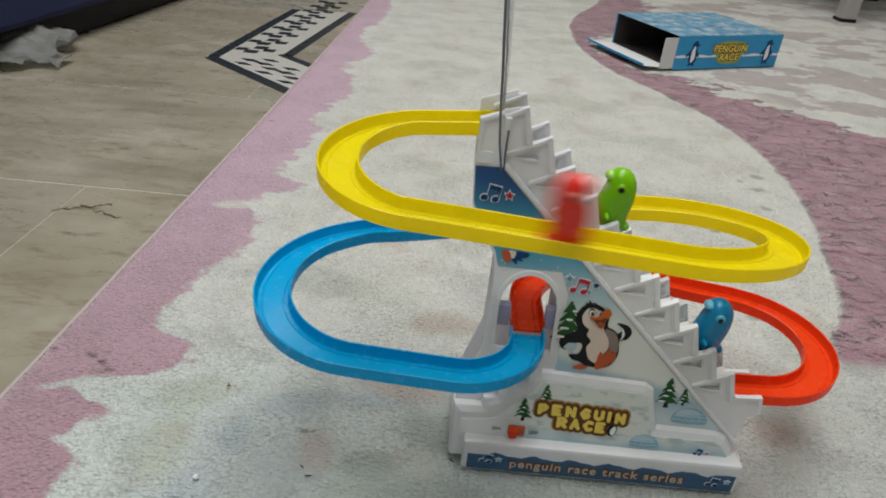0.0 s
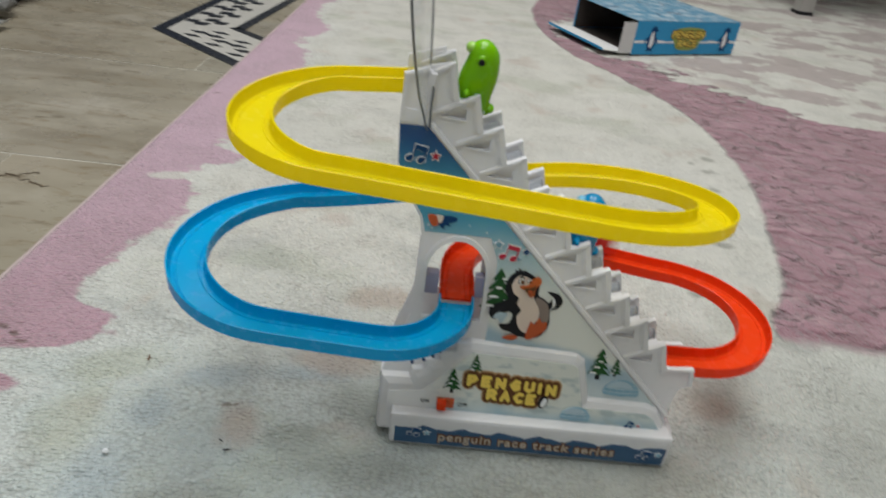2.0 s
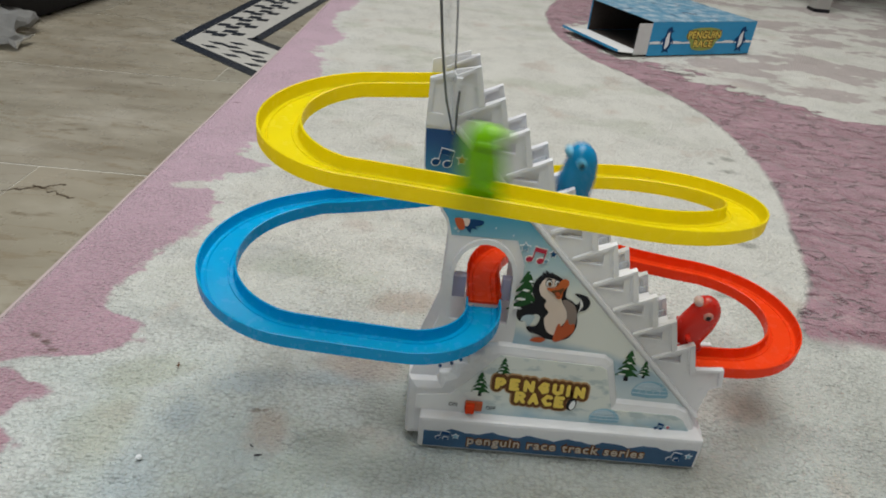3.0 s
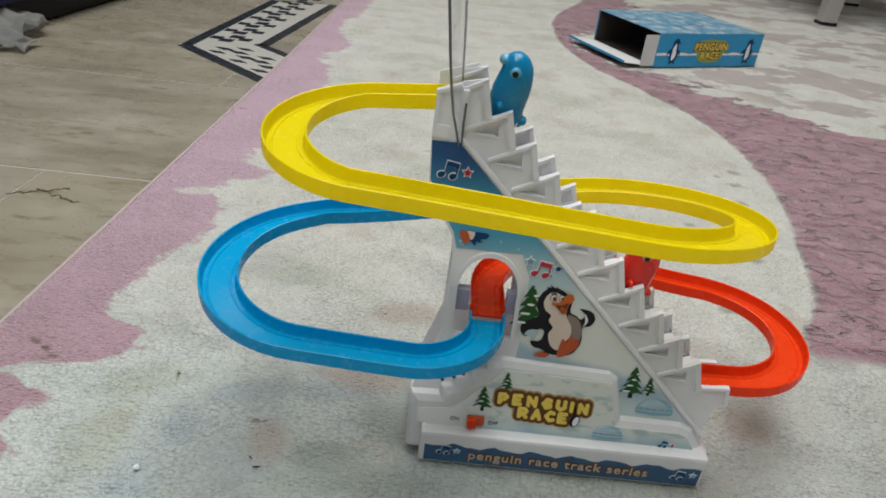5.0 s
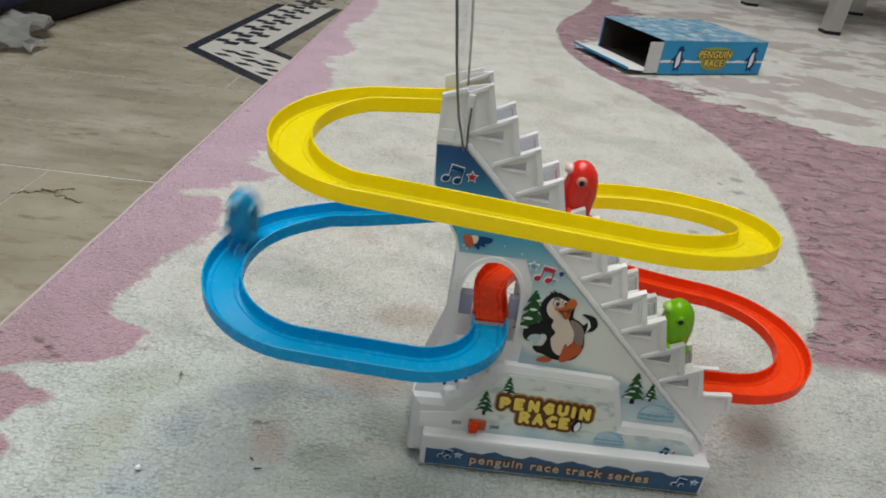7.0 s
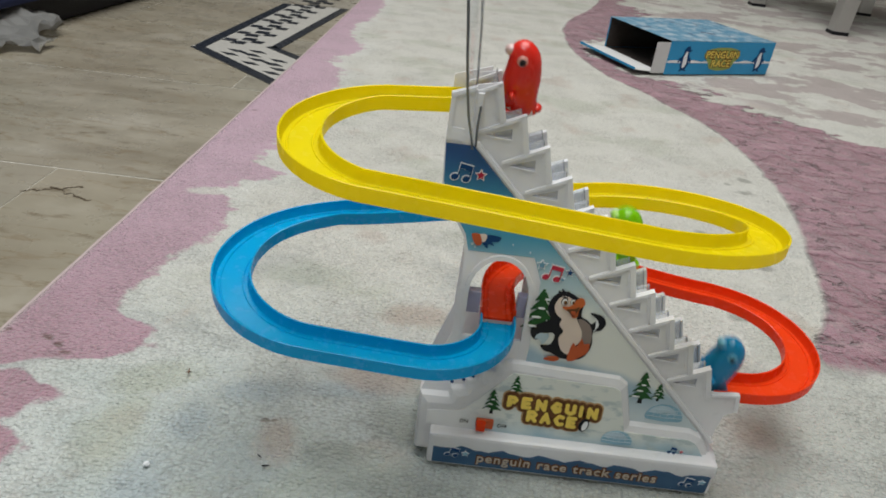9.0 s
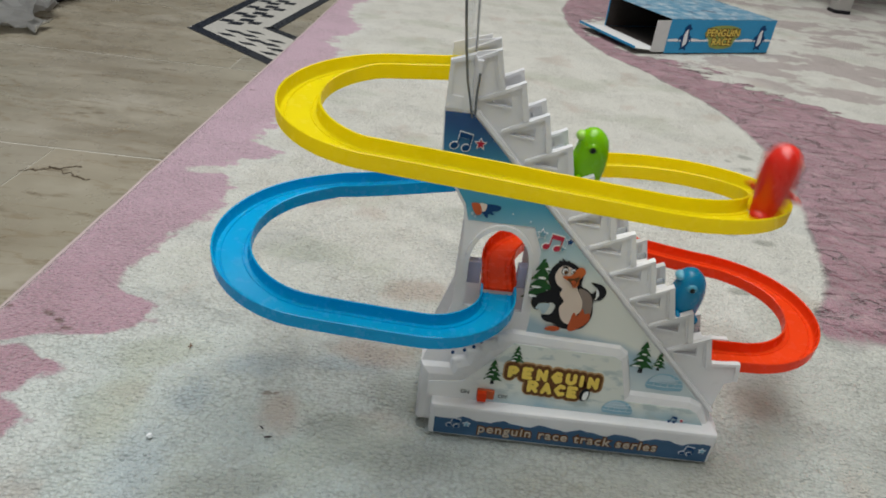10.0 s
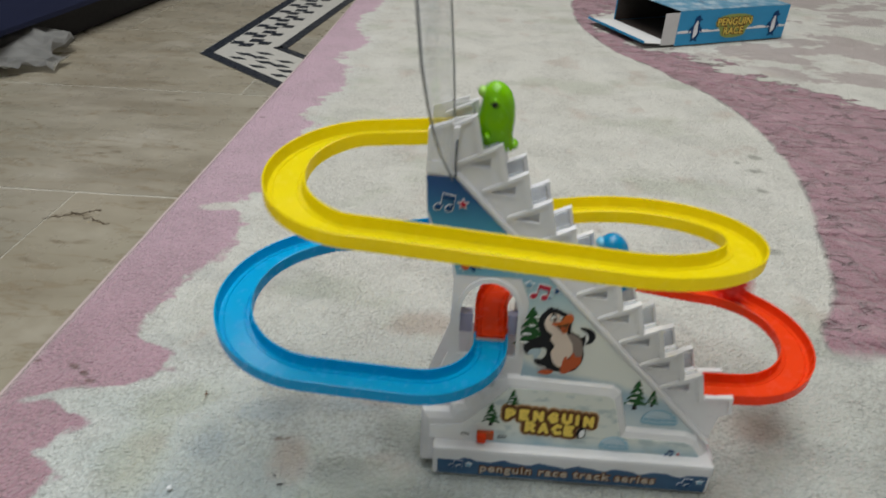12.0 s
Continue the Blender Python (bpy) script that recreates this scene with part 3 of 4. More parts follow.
def lifter(name, d):
    outline = [(.184, .040)] + [(x + .001, z - .009) for x, z in saw()] + [(.010, .205), (.17, .040)]
    blade = part(name, sheet(bmesh.new(), outline, on(d), .0016), FILM, TOY, "moving clear saw-toothed lifter")
    for x, z in STEP:
        cut = [(x + .0053, z - .0270), (x + .0010, z - .0090), (x + .0005, z - .0090), (x + .0048, z - .0270)]
        part("cut_edge", sheet(bmesh.new(), cut, on(d - .0001), .0018), CLEAR_EDGE, blade, "grey glinting cut edge")
    return blade


LIFTERS = [lifter("lifter", .0162), lifter("lifter", .0324)]
# brackets seen in the arch, and the gearbox behind the plate
for x in (.0088, .0418):
    part("bracket", box(bmesh.new(), (x, .0285, .101), (x + .0112, .0345, .1160), .0008), LILAC, TOY, "lilac grey track bracket")
part("slot_post", sheet(bmesh.new(), [(.0005, .204), (.0045, .2045), (.0062, .2300), (.0030, .2300)], on(.0075), .004), WHITE, TOY)
part("corner_ledge", sheet(bmesh.new(), [(-.0112, .2045), (-.0020, .2040), (-.0022, .2105), (-.0110, .2110)], on(.0082), .003), WHITE, TOY)
part("corner_rib", sheet(bmesh.new(), [(-.0112, .211), (-.0090, .211), (-.0084, .2290), (-.0108, .2288)], on(.0082), .003), WHITE, TOY)
part("top_rib", sheet(bmesh.new(), [(-.0110, .2285), (.0020, .2330), (.0020, .2312), (-.0108, .2266)], on(.0080), .0045), WHITE, TOY)
part("rear_top", sheet(bmesh.new(), [(-.0108, .2305), (.0100, .2370), (.0100, .222), (-.0108, .215)], on(.0380), .0016), WHITE, TOY)


# ---- tracks ----
def line2(a, b, n):
    return [(a[0] + (b[0] - a[0]) * i / n, a[1] + (b[1] - a[1]) * i / n) for i in range(n + 1)]


def route(pieces, heights):
    """Plan pieces one after another with the rim's height at their joints: list of (x, y, z, curve)."""
    out = []
    for k, (pts, bend) in enumerate(pieces):
        n = len(pts) - 1
        for i, (x, y) in enumerate(pts):
            if out and math.hypot(x - out[-1][0], y - out[-1][1]) < 1e-5:
                continue
            t = i / n
            out.append((x, y, heights[k] + (heights[k + 1] - heights[k]) * t, math.sin(math.pi * t) if bend else 0.0))
    z = np.array([p[2] for p in out])
    for _ in range(12):
        z[1:-1] = (z[:-2] + 2 * z[1:-1] + z[2:]) / 4
    return [(x, y, float(h), c) for (x, y, _, c), h in zip(out, z)]


def yellow_route():
    xl, r1, rl, xr, r2, rx, y0 = -.0474, .0403, .0374, .0901, .0504, .0759, .0615
    yf, yr = y0 - 2 * r1, y0 - 2 * r1 - .0013
    return route([(line2((.004, y0), (xl, y0), 8), 0), (arc2(xl, y0 - r1, rl, 90, 270, 30, r1), 1), (line2((xl, yf), (xr, yr), 14), 0),
                  (arc2(xr, yr + r2, rx, -90, 90, 36, r2), 1), (line2((xr, yr + 2 * r2), (.062, .0815), 6), 0)], [.2245, .2200, .2026, .1913, .1690, .1640])


def blue_route():
    yb, xl, r1, xe, r3 = .0838, -.0736, .0532, .0318, .0441
    yf = yb - 2 * r1
    return route([(line2((.062, .0815), (xl, yb), 12), 0), (arc2(xl, yb - r1, r1, 90, 270, 30), 1), (line2((xl, yf), (xe - r3, yf), 10), 0),
                  (arc2(xe - r3, yf + r3, r3, -90, 0, 14), 0), (line2((xe, yf + r3), (xe, .028), 4), 0)], [.1600, .1312, .1091, .1050, .1021, .1020])


def red_route():
    yb, xr, ye, x0, r4 = .1275, .199, .0342, .0318, .072
    r = (yb - ye) / 2
    return route([(line2((x0, .028), (x0, yb - r4), 6), 0), (arc2(x0 + r4, yb - r4, r4, 180, 90, 12), 0), (line2((x0 + r4, yb), (xr, yb), 10), 0),
                  (arc2(xr, yb - r, r, 90, -90, 30), 1), (line2((xr, ye), (.172, ye), 4), 0)], [.1060, .1040, .0920, .0765, .0678, .0672])


def track(name, pts, mat, w0=.0105, w1=.0111, label=""):
    """A moulded channel: two thin walls, a floor with two low guide ridges."""
    bm = bmesh.new()
    rings = []
    P = [Vector(p[:3]) for p in pts]
    for i, p in enumerate(P):
        a, b = P[max(0, i - 1)], P[min(len(P) - 1, i + 1)]
        side = Vector((-(b - a).y, (b - a).x, 0)).normalized()
        w = w0 + (w1 - w0) * pts[i][3]
        t, h = .0011, .0066
        sec = [(-w, 0), (-w + t * .5, .0003), (-w + t, 0), (-w + t * 1.3, -h + .0012), (-w + .0022, -h), (-w + .0040, -h), (-w + .0044, -h + .0007), (-w + .0050, -h + .0007), (-w + .0054, -h),
               (w - .0054, -h), (w - .0050, -h + .0007), (w - .0044, -h + .0007), (w - .0040, -h), (w - .0022, -h), (w - t * 1.3, -h + .0012), (w - t, 0), (w - t * .5, .0003), (w, 0),
               (w, -h - .0008), (w - .0008, -h - .0016), (-w + .0008, -h - .0016), (-w, -h - .0008)]
        rings.append([bm.verts.new(p + side * u + Vector((0, 0, v))) for u, v in sec])
    for r0, r1 in zip(rings, rings[1:]):
        for j in range(len(r0)):
            bm.faces.new((r0[j], r1[j], r1[(j + 1) % len(r0)], r0[(j + 1) % len(r0)]))
    bm.faces.new(rings[0])
    bm.faces.new(rings[-1])
    bm.normal_update()
    for e in bm.edges:
        e.smooth = not (len(e.link_faces) == 2 and e.calc_face_angle(0) > radians(35))
    return part(name, bm, mat, TOY, label, smooth=True)


YR, BR, RR = yellow_route(), blue_route(), red_route()
track("yellow_track", YR, YELLOW, label="glossy yellow plastic slide track")
track("blue_track", BR, BLUE, label="glossy blue plastic slide track")
track("red_track", RR, RED, label="glossy red plastic slide track")


# ---- sliding penguins ----
def ball(bm, at, r, seg=20, rings=12):
    return bmesh.ops.create_uvsphere(bm, u_segments=seg, v_segments=rings, radius=1, matrix=Matrix.Translation(at) @ Matrix.Diagonal((*r, 1)))


def penguin(colour, beak, ring, label):
    """A squat figure in side view: muzzle in front, full chest, arched back, short tail."""
    p = thing("toy_penguin", label, "toy penguin", group="racing penguins")
    prof = [(0, .0050, -.0100, .0058), (.0015, .0066, -.0104, .0068), (.0045, .0082, -.0100, .0074), (.0085, .0100, -.0094, .0080), (.0127, .0106, -.0098, .0087), (.019, .0102, -.0106, .0092), (.0245, .0088, -.0104, .0092),
            (.0290, .0076, -.0098, .0088), (.0325, .0076, -.0088, .0080), (.0356, .0066, -.0068, .0066), (.0378, .0042, -.0042, .0044), (.0390, .0016, -.0016, .0016)]
    bm = bmesh.new()
    rings, n = [], 28
    for z, fore, aft, half in prof:
        c, r = (fore + aft) / 2, (fore - aft) / 2
        rings.append([bm.verts.new((c + r * math.cos(a), half * math.copysign(abs(math.sin(a)) ** .85, math.sin(a)), z)) for a in (2 * math.pi * i / n for i in range(n))])
    for r0, r1 in zip(rings, rings[1:]):
        for j in range(n):
            bm.faces.new((r0[j], r0[(j + 1) % n], r1[(j + 1) % n], r1[j]))
    bm.faces.new(rings[0])
    bm.faces.new(rings[-1])
    part("body", bm, colour, p, smooth=True)
    bm = bmesh.new()
    ball(bm, (.0068, 0, .0338), (.0031, .0044, .0030))
    part("beak", bm, beak, p, "blunt pale beak", smooth=True)
    bm = bmesh.new()
    ball(bm, (-.0098, 0, .0030), (.0030, .0048, .0026))
    part("tail", bm, colour, p, smooth=True)
    for s in (-1, 1):
        bm = bmesh.new()
        ball(bm, (.0004, s * .0076, .0295), (.0031, .0020, .0031))
        eye = part("eye", bm, ring, p, "round raised pale eye ring", smooth=True)
        bm = bmesh.new()
        ball(bm, (.0006, s * .0091, .0292), (.0018, .0008, .0018), 14, 8)
        part("pupil", bm, BLACK, eye, smooth=True)
        bm = bmesh.new()
        ball(bm, (.0048, s * .0092, .0118), (.0016, .0040, .0020))
        part("flipper", bm, colour, p, smooth=True)
        bm = bmesh.new()
        ball(bm, (.0060, s * .0042, .0018), (.0058, .0034, .0019))
        part("foot", bm, colour, p, smooth=True)
    for x in (-.005, .005):
        bm = bmesh.new()
        bmesh.ops.create_cone(bm, cap_ends=True, segments=14, radius1=.0024, radius2=.0024, depth=.0116, matrix=Matrix.Translation((x, 0, .0018)) @ Euler((math.pi / 2, 0, 0)).to_matrix().to_4x4())
        part("wheel", bm, PALE, p, "small white wheel axle")
    return p


PENGUINS = [(penguin(GREEN_BODY, plastic("pale_green_plastic", (0.33, 0.60, 0.10), 0.25), GREEN_BODY, "glossy bright green plastic penguin figure racing the track"), 2.475, 9.77, .06),
            (penguin(BLUE_BODY, plastic("pale_blue_plastic", (0.14, 0.42, 0.60), 0.25), plastic("sky_blue_plastic", (0.10, 0.42, 0.62), 0.25), "glossy light blue plastic penguin figure racing the track"), 5.55, 9.77, 0.0),
            (penguin(RED_BODY, plastic("pale_pink_plastic", (0.7, 0.5, 0.48), 0.25), plastic("rose_plastic", (0.68, 0.30, 0.26), 0.25), "glossy red plastic penguin figure racing the track"), 9.168, 9.738, -.10)]

# ---- printed pictures and lettering on the tower ----
TILT_PLATE, TILT_PANEL = 90 - math.degrees(math.atan(LEAN)), 90 - math.degrees(math.atan(PANEL))


def lettering(words, size, x, z, d, lean, mat, turn=0.0, extrude=.0002, name="lettering", parent=None, bold=0.0, spacing=1.0):
    data = bpy.data.curves.new(name, "FONT")
    data.body, data.size, data.extrude, data.offset, data.space_character = words, size, extrude, bold, spacing
    data.align_x, data.align_y = "CENTER", "CENTER"
    data.materials.append(mat)
    ob = new(name, data)
    ob.parent = parent or TOY
    ob.matrix_basis = pose(x, d + lean * z, z, 90 - math.degrees(math.atan(lean)), 0, 0) @ pose(0, 0, 0, 0, 0, turn)
    return ob


def decal(name, outline, d, lean, mat, parent=None, label="", holes=()):
    return part(name, sheet(bmesh.new(), outline, on(d, lean), .0003, holes), mat, parent or TOY, label)


def tree(x, z, h, d, lean):
    t = decal("printed_tree", [(x - h * .07, z), (x + h * .07, z), (x + h * .05, z + h * .25), (x - h * .05, z + h * .25)], d, lean, BLACK, label="printed snowy fir tree")
    for i in range(4):
        b, w = z + h * (.18 + .2 * i), h * (.36 - .07 * i)
        decal("bough", [(x - w, b), (x - w * .4, b + h * .03), (x, b - h * .03), (x + w * .5, b + h * .02), (x + w, b - h * .01), (x + w * .15, b + h * .26), (x - w * .15, b + h * .26)], d - .0002 - .00005 * i, lean, PINE, t)
        decal("snow_patch", ellipse(x - w * .45 + h * .05 * i, b + h * .06, w * .35, h * .025, 8), d - .0007, lean, PALE, t)


def note(x, z, s, d, lean, mat, rimmed=True):
    shapes = [ellipse(x - .5 * s, z - .45 * s, .30 * s, .24 * s, 12, 20), ellipse(x + .42 * s, z - .55 * s, .30 * s, .24 * s, 12, 20)]
    stem = [(x - .30 * s, z - .45 * s), (x - .20 * s, z - .45 * s), (x - .08 * s, z + .28 * s), (x + .72 * s, z + .14 * s), (x + .60 * s, z - .55 * s), (x + .70 * s, z - .55 * s), (x + .90 * s, z + .48 * s), (x - .10 * s, z + .66 * s)]
    n = decal("printed_note", stem, d - .0003, lean, mat, label="printed music note")
    for e in shapes:
        decal("note_head", e, d - .0003, lean, mat, n)
    if rimmed:
        grow = lambda pts, k: [(sum(p[0] for p in pts) / len(pts) * (1 - k) + px * k, sum(p[1] for p in pts) / len(pts) * (1 - k) + pz * k) for px, pz in pts]
        for e in shapes:
            decal("note_outline", grow(e, 1.32), d, lean, PALE, n)
        decal("note_outline", [(px + (.05 * s if px > x + .2 * s else -.05 * s), pz + (.07 * s if pz > z + .3 * s else -.03 * s)) for px, pz in stem], d + .0001, lean, PALE, n)


def star(x, z, r, d, lean, mat):
    pts = [(x + (r if i % 2 == 0 else r * .5) * math.sin(i * math.pi / 5), z + (r if i % 2 == 0 else r * .5) * math.cos(i * math.pi / 5)) for i in range(10)]
    o = decal("printed_star", [(x + (px - x) * 1.4, z + (pz - z) * 1.4) for px, pz in pts], d, lean, PALE, label="printed star")
    decal("star_fill", pts, d - .0003, lean, mat, o)


D1, D2 = .0085, .0025
note(-.0008, .1875, .0070, D1, LEAN, NAVY)
star(.0100, .1866, .0026, D1, LEAN, CRIMSON)
note(.0585, .1353, .0070, D1, LEAN, CRIMSON)
star(.0518, .1392, .0026, D1, LEAN, OLIVE)
star(.0684, .1364, .0022, D1, LEAN, NAVY)
star(.0648, .1316, .0015, D1, LEAN, OLIVE)
tree(.0560, .0930, .030, D1 + .0004, LEAN)
tree(.1265, .0560, .021, D1 + .0002, LEAN)
tree(.1370, .0590, .012, D1 + .0002, LEAN)


def igloo(x, z, rx, rz, d, lean):
    o = decal("printed_igloo", arc2(x, z, rx, 180, 0, 14, rz) + [(x + rx * .9, z - rz * .16), (x, z - rz * .24), (x - rx * .9, z - rz * .16)], d, lean, ICE, label="printed ice hut")
    decal("snow_cap", arc2(x - rx * .12, z + rz * .34, rx * .72, 175, 8, 10, rz * .58), d - .0002, lean, FROST, o)
    for k, (h, w) in enumerate(((.10, .97), (.38, .90), (.66, .72))):
        decal("course_line", [(x - rx * w, z + rz * h), (x, z + rz * (h - .07)), (x + rx * w, z + rz * h), (x + rx * w, z + rz * (h + .035)), (x, z + rz * (h - .03)), (x - rx * w, z + rz * (h + .035))], d - .0004, lean, FROST, o)
        for j in range(4):
            u = x + rx * w * (-.62 + .38 * j + .16 * (k % 2))
            decal("joint_line", [(u, z + rz * h), (u + rx * .03, z + rz * h), (u + rx * .05, z + rz * (h + .24)), (u + rx * .02, z + rz * (h + .24))], d - .0004, lean, FROST, o)


igloo(.1435, .0475, .0118, .0098, D1, LEAN)
igloo(.1165, .0305, .0098, .0080, D2, PANEL)
tree(.0360, .0400, .0165, D2 + .0002, PANEL)
tree(.0490, .0555, .0125, D2 + .0002, PANEL)
note(.1520, .0295, .0034, D2, PANEL, NAVY, False)
star(.1580, .0290, .0012, D2, PANEL, CRIMSON)


def printed_penguin():
    """A black and white bird standing on the snow, one wing raised, beak open."""
    d = D1
    body = spline([(.0662, .1240), (.0612, .1195), (.0597, .1120), (.0622, .1062), (.0590, .1034), (.0530, .1000), (.0524, .0949), (.0552, .0914), (.0585, .0926), (.0634, .0970), (.0668, .0952), (.0650, .0892), (.0594, .0880),
                   (.0622, .0845), (.0667, .0836), (.0730, .0808), (.0833, .0813), (.0881, .0864), (.0897, .0931), (.0888, .1003), (.0931, .1024), (.0953, .1070), (.0924, .1115), (.0852, .1126), (.0892, .1092), (.0871, .1056), (.0842, .1076),
                   (.0800, .1101), (.0798, .1181), (.0761, .1214), (.0712, .1238)], 4)
    b = decal("printed_bird", body, d, LEAN, BLACK, label="printed black and white bird")
    decal("flank", spline([(.0788, .1078), (.0842, .1066), (.0878, .1018), (.0887, .0932), (.0865, .0872), (.0825, .0905), (.0812, .1000)], 4), d - .0003, LEAN, TAUPE, b)
    decal("belly", spline([(.0662, .1210), (.0634, .1155), (.0650, .1102), (.0688, .1070), (.0682, .1031), (.0712, .0991), (.0692, .0944), (.0717, .0870), (.0770, .0844), (.0801, .0906), (.0824, .0947), (.0820, .1004), (.0790, .1057),
                           (.0772, .1094), (.0760, .1140), (.0750, .1185), (.0710, .1212)], 4), d - .0006, LEAN, CREAM, b)
    decal("wing_lining", spline([(.0889, .1098), (.0912, .1056), (.0888, .1010), (.0896, .1040)], 4), d - .0003, LEAN, PALE, b)
    decal("wing_lining", spline([(.0552, .0922), (.0575, .0958), (.0632, .0960), (.0622, .0917), (.0602, .0890), (.0582, .0920)], 4), d - .0003, LEAN, FROST, b)
    decal("tuft", [(.0645, .1216), (.0640, .1246), (.0662, .1240), (.0657, .1262), (.0685, .1240), (.0700, .1250), (.0712, .1234), (.0743, .1221)], d - .0002, LEAN, BLACK, b)
    decal("brow", spline([(.0664, .1208), (.0684, .1216), (.0706, .1207), (.0684, .1209)], 4), d - .0008, LEAN, BLACK, b)
    for x, z, r in ((.0686, .1184, .0021), (.0733, .1190, .0016)):
        decal("eye_rim", ellipse(x, z, r, r * 1.15, 14), d - .0008, LEAN, BLACK, b)
        decal("eye", ellipse(x, z, r * .8, r * .95, 14), d - .0011, LEAN, PALE, b)
        decal("iris", ellipse(x + .0004, z - .0002, r * .5, r * .62, 12), d - .0014, LEAN, BROWN, b)
    decal("beak", spline([(.0677, .1152), (.0724, .1163), (.0750, .1204), (.0775, .1222), (.0797, .1212), (.0804, .1184), (.0778, .1148), (.0774, .1104), (.0751, .1090), (.0721, .1124)], 4), d - .0014, LEAN, ORANGE, b)
    decal("mouth", spline([(.0705, .1142), (.0745, .1150), (.0776, .1166), (.0764, .1122), (.0749, .1104)], 4), d - .0018, LEAN, BROWN, b)
    decal("tongue", spline([(.0730, .1132), (.0752, .1138), (.0760, .1122), (.0748, .1110)], 4), d - .0021, LEAN, RUST, b)
    decal("foot", spline([(.0764, .0811), (.0773, .0890), (.0786, .0926), (.0808, .0905), (.0830, .0957), (.0850, .0925), (.0880, .0929), (.0878, .0877), (.0830, .0829), (.0794, .0804)], 4), d - .0010, LEAN, RUST, b)
    decal("foot", spline([(.0625, .0796), (.0668, .0822), (.0720, .0812), (.0687, .0788)], 4), d - .0010, LEAN, RUST, b)
    o = decal("printed_bird", spline([(.0150, .1500), (.0185, .1530), (.0260, .1525), (.0250, .1500), (.0215, .1490), (.0228, .1472), (.0196, .1476), (.0192, .1450), (.0168, .1470)], 4), d, LEAN, NAVY, label="lower part of a printed bird")
    decal("belly", spline([(.0135, .1530), (.0180, .1530), (.0172, .1490), (.0148, .1495)], 4), d - .0003, LEAN, CREAM, o)
    decal("foot", spline([(.0095, .1530), (.0140, .1530), (.0156, .1478), (.0130, .1465), (.0108, .1490)], 4), d - .0005, LEAN, RUST, o)
    for x, z, r in ((.0104, .1468, .0009), (.0122, .1452, .0007), (.0440, .1455, .0006), (.0335, .1490, .0005), (.0570, .1230, .0005)):
        decal("printed_snowflake", ellipse(x, z, r, r, 8), d, LEAN, FROST)


printed_penguin()


STROKES = {"P": [[(0, 0), (0, 1), (.55, 1), (.8, .75), (.55, .45), (0, .45)]], "E": [[(.75, 1), (0, 1), (0, 0), (.75, 0)], [(0, .5), (.6, .5)]], "N": [[(0, 0), (0, 1), (.8, 0), (.8, 1)]],
           "G": [[(.8, .9), (.4, 1), (0, .5), (.4, 0), (.8, .15), (.8, .45), (.45, .45)]], "U": [[(0, 1), (0, .25), (.4, 0), (.8, .25), (.8, 1)]], "I": [[(.4, 0), (.4, 1)]],
           "R": [[(0, 0), (0, 1), (.55, 1), (.8, .75), (.55, .45), (0, .45)], [(.35, .45), (.8, 0)]], "A": [[(0, 0), (.4, 1), (.8, 0)], [(.2, .35), (.6, .35)]], "C": [[(.8, .9), (.4, 1), (0, .5), (.4, 0), (.8, .1)]]}


def swollen(name, c, x, z, h, r, d, lean, mat, parent):
    """The letter's strokes drawn with a broad round pen, as a backing behind the letter."""
    bm, k = bmesh.new(), 0
    for line in STROKES[c]:
        for a, b in zip(line, line[1:]):
            p, q = (Vector((x + (u - .4) * h * .95, z + (v - .5) * h)) for u, v in (a, b))
            turn = math.degrees(math.atan2(q.y - p.y, q.x - p.x))
            sheet(bm, arc2(q.x, q.y, r, turn - 90, turn + 90, 8) + arc2(p.x, p.y, r, turn + 90, turn + 270, 8), on(d - .00002 * k, lean), .0003)
            k += 1
    return part(name, bm, mat, parent)


def title(d, lean):
    """Fat rounded letters along two shallow arcs, brown round them and a tan rim outside."""
    board = decal("title_board", ellipse(.0745, .0463, .018, .0030, 20), d + .0002, lean, BROWN, label="printed two-line title in fat yellow letters")
    rows = (("PENGUIN", (.0481, .0570, .0660, .0752, .0842, .0908, .0980), (.0507, .0507, .0504, .0500, .0497, .0494, .0489)),
            ("RACE", (.0614, .0700, .0784, .0864), (.0420, .0417, .0413, .0409)))
    for word, xs, zs in rows:
        for k, (c, x, z) in enumerate(zip(word, xs, zs)):
            swollen("title_rim", c, x, z, .0058, .0043, d + .0004, lean, TAN, board)
            swollen("title_outline", c, x, z, .0058, .0034, d - .0001, lean, BROWN, board)
            swollen("title_swell", c, x, z, .0058, .00125, d - .0005, lean, BRIGHT, board)
            lettering(c, .0083, x, z, d - .0008, lean, BRIGHT, 2 - 6 * k / len(word), .0001, "title_letter", board, .0003)


title(D2, PANEL)
mark = decal("printed_chick", ellipse(.0940, .0405, .0030, .0046, 14, -15), D2 - .0011, PANEL, BLACK, label="tiny printed bird")
decal("belly", ellipse(.0946, .0402, .0017, .0034, 12, -15), D2 - .0013, PANEL, PALE, mark)
lettering("penguin race track series", .0097, .0880, .0112, -.0006, 0, BROWN, 0, .0002, "series_shadow", None, .0009, 1.14)
lettering("penguin race track series", .0097, .0880, .0112, -.0010, 0, BUFF, 0, .0002, "series_lettering", None, .00008, 1.14)
lettering("ON", .0036, .0200, .0325, D2, PANEL, BLACK, 0, .0001, "switch_mark")
lettering("OFF", .0036, .0440, .0318, D2, PANEL, BLACK, 0, .0001, "switch_mark")
switch = part("switch_slot", box(bmesh.new(), (.0275, .0068, .0292), (.0385, .0090, .0362), .0006), RUST, TOY, "dark red switch slot")
part("switch_knob", box(bmesh.new(), (.0278, .0040, .0290), (.0335, .0085, .0360), .0008), RED, switch, "red slide switch")
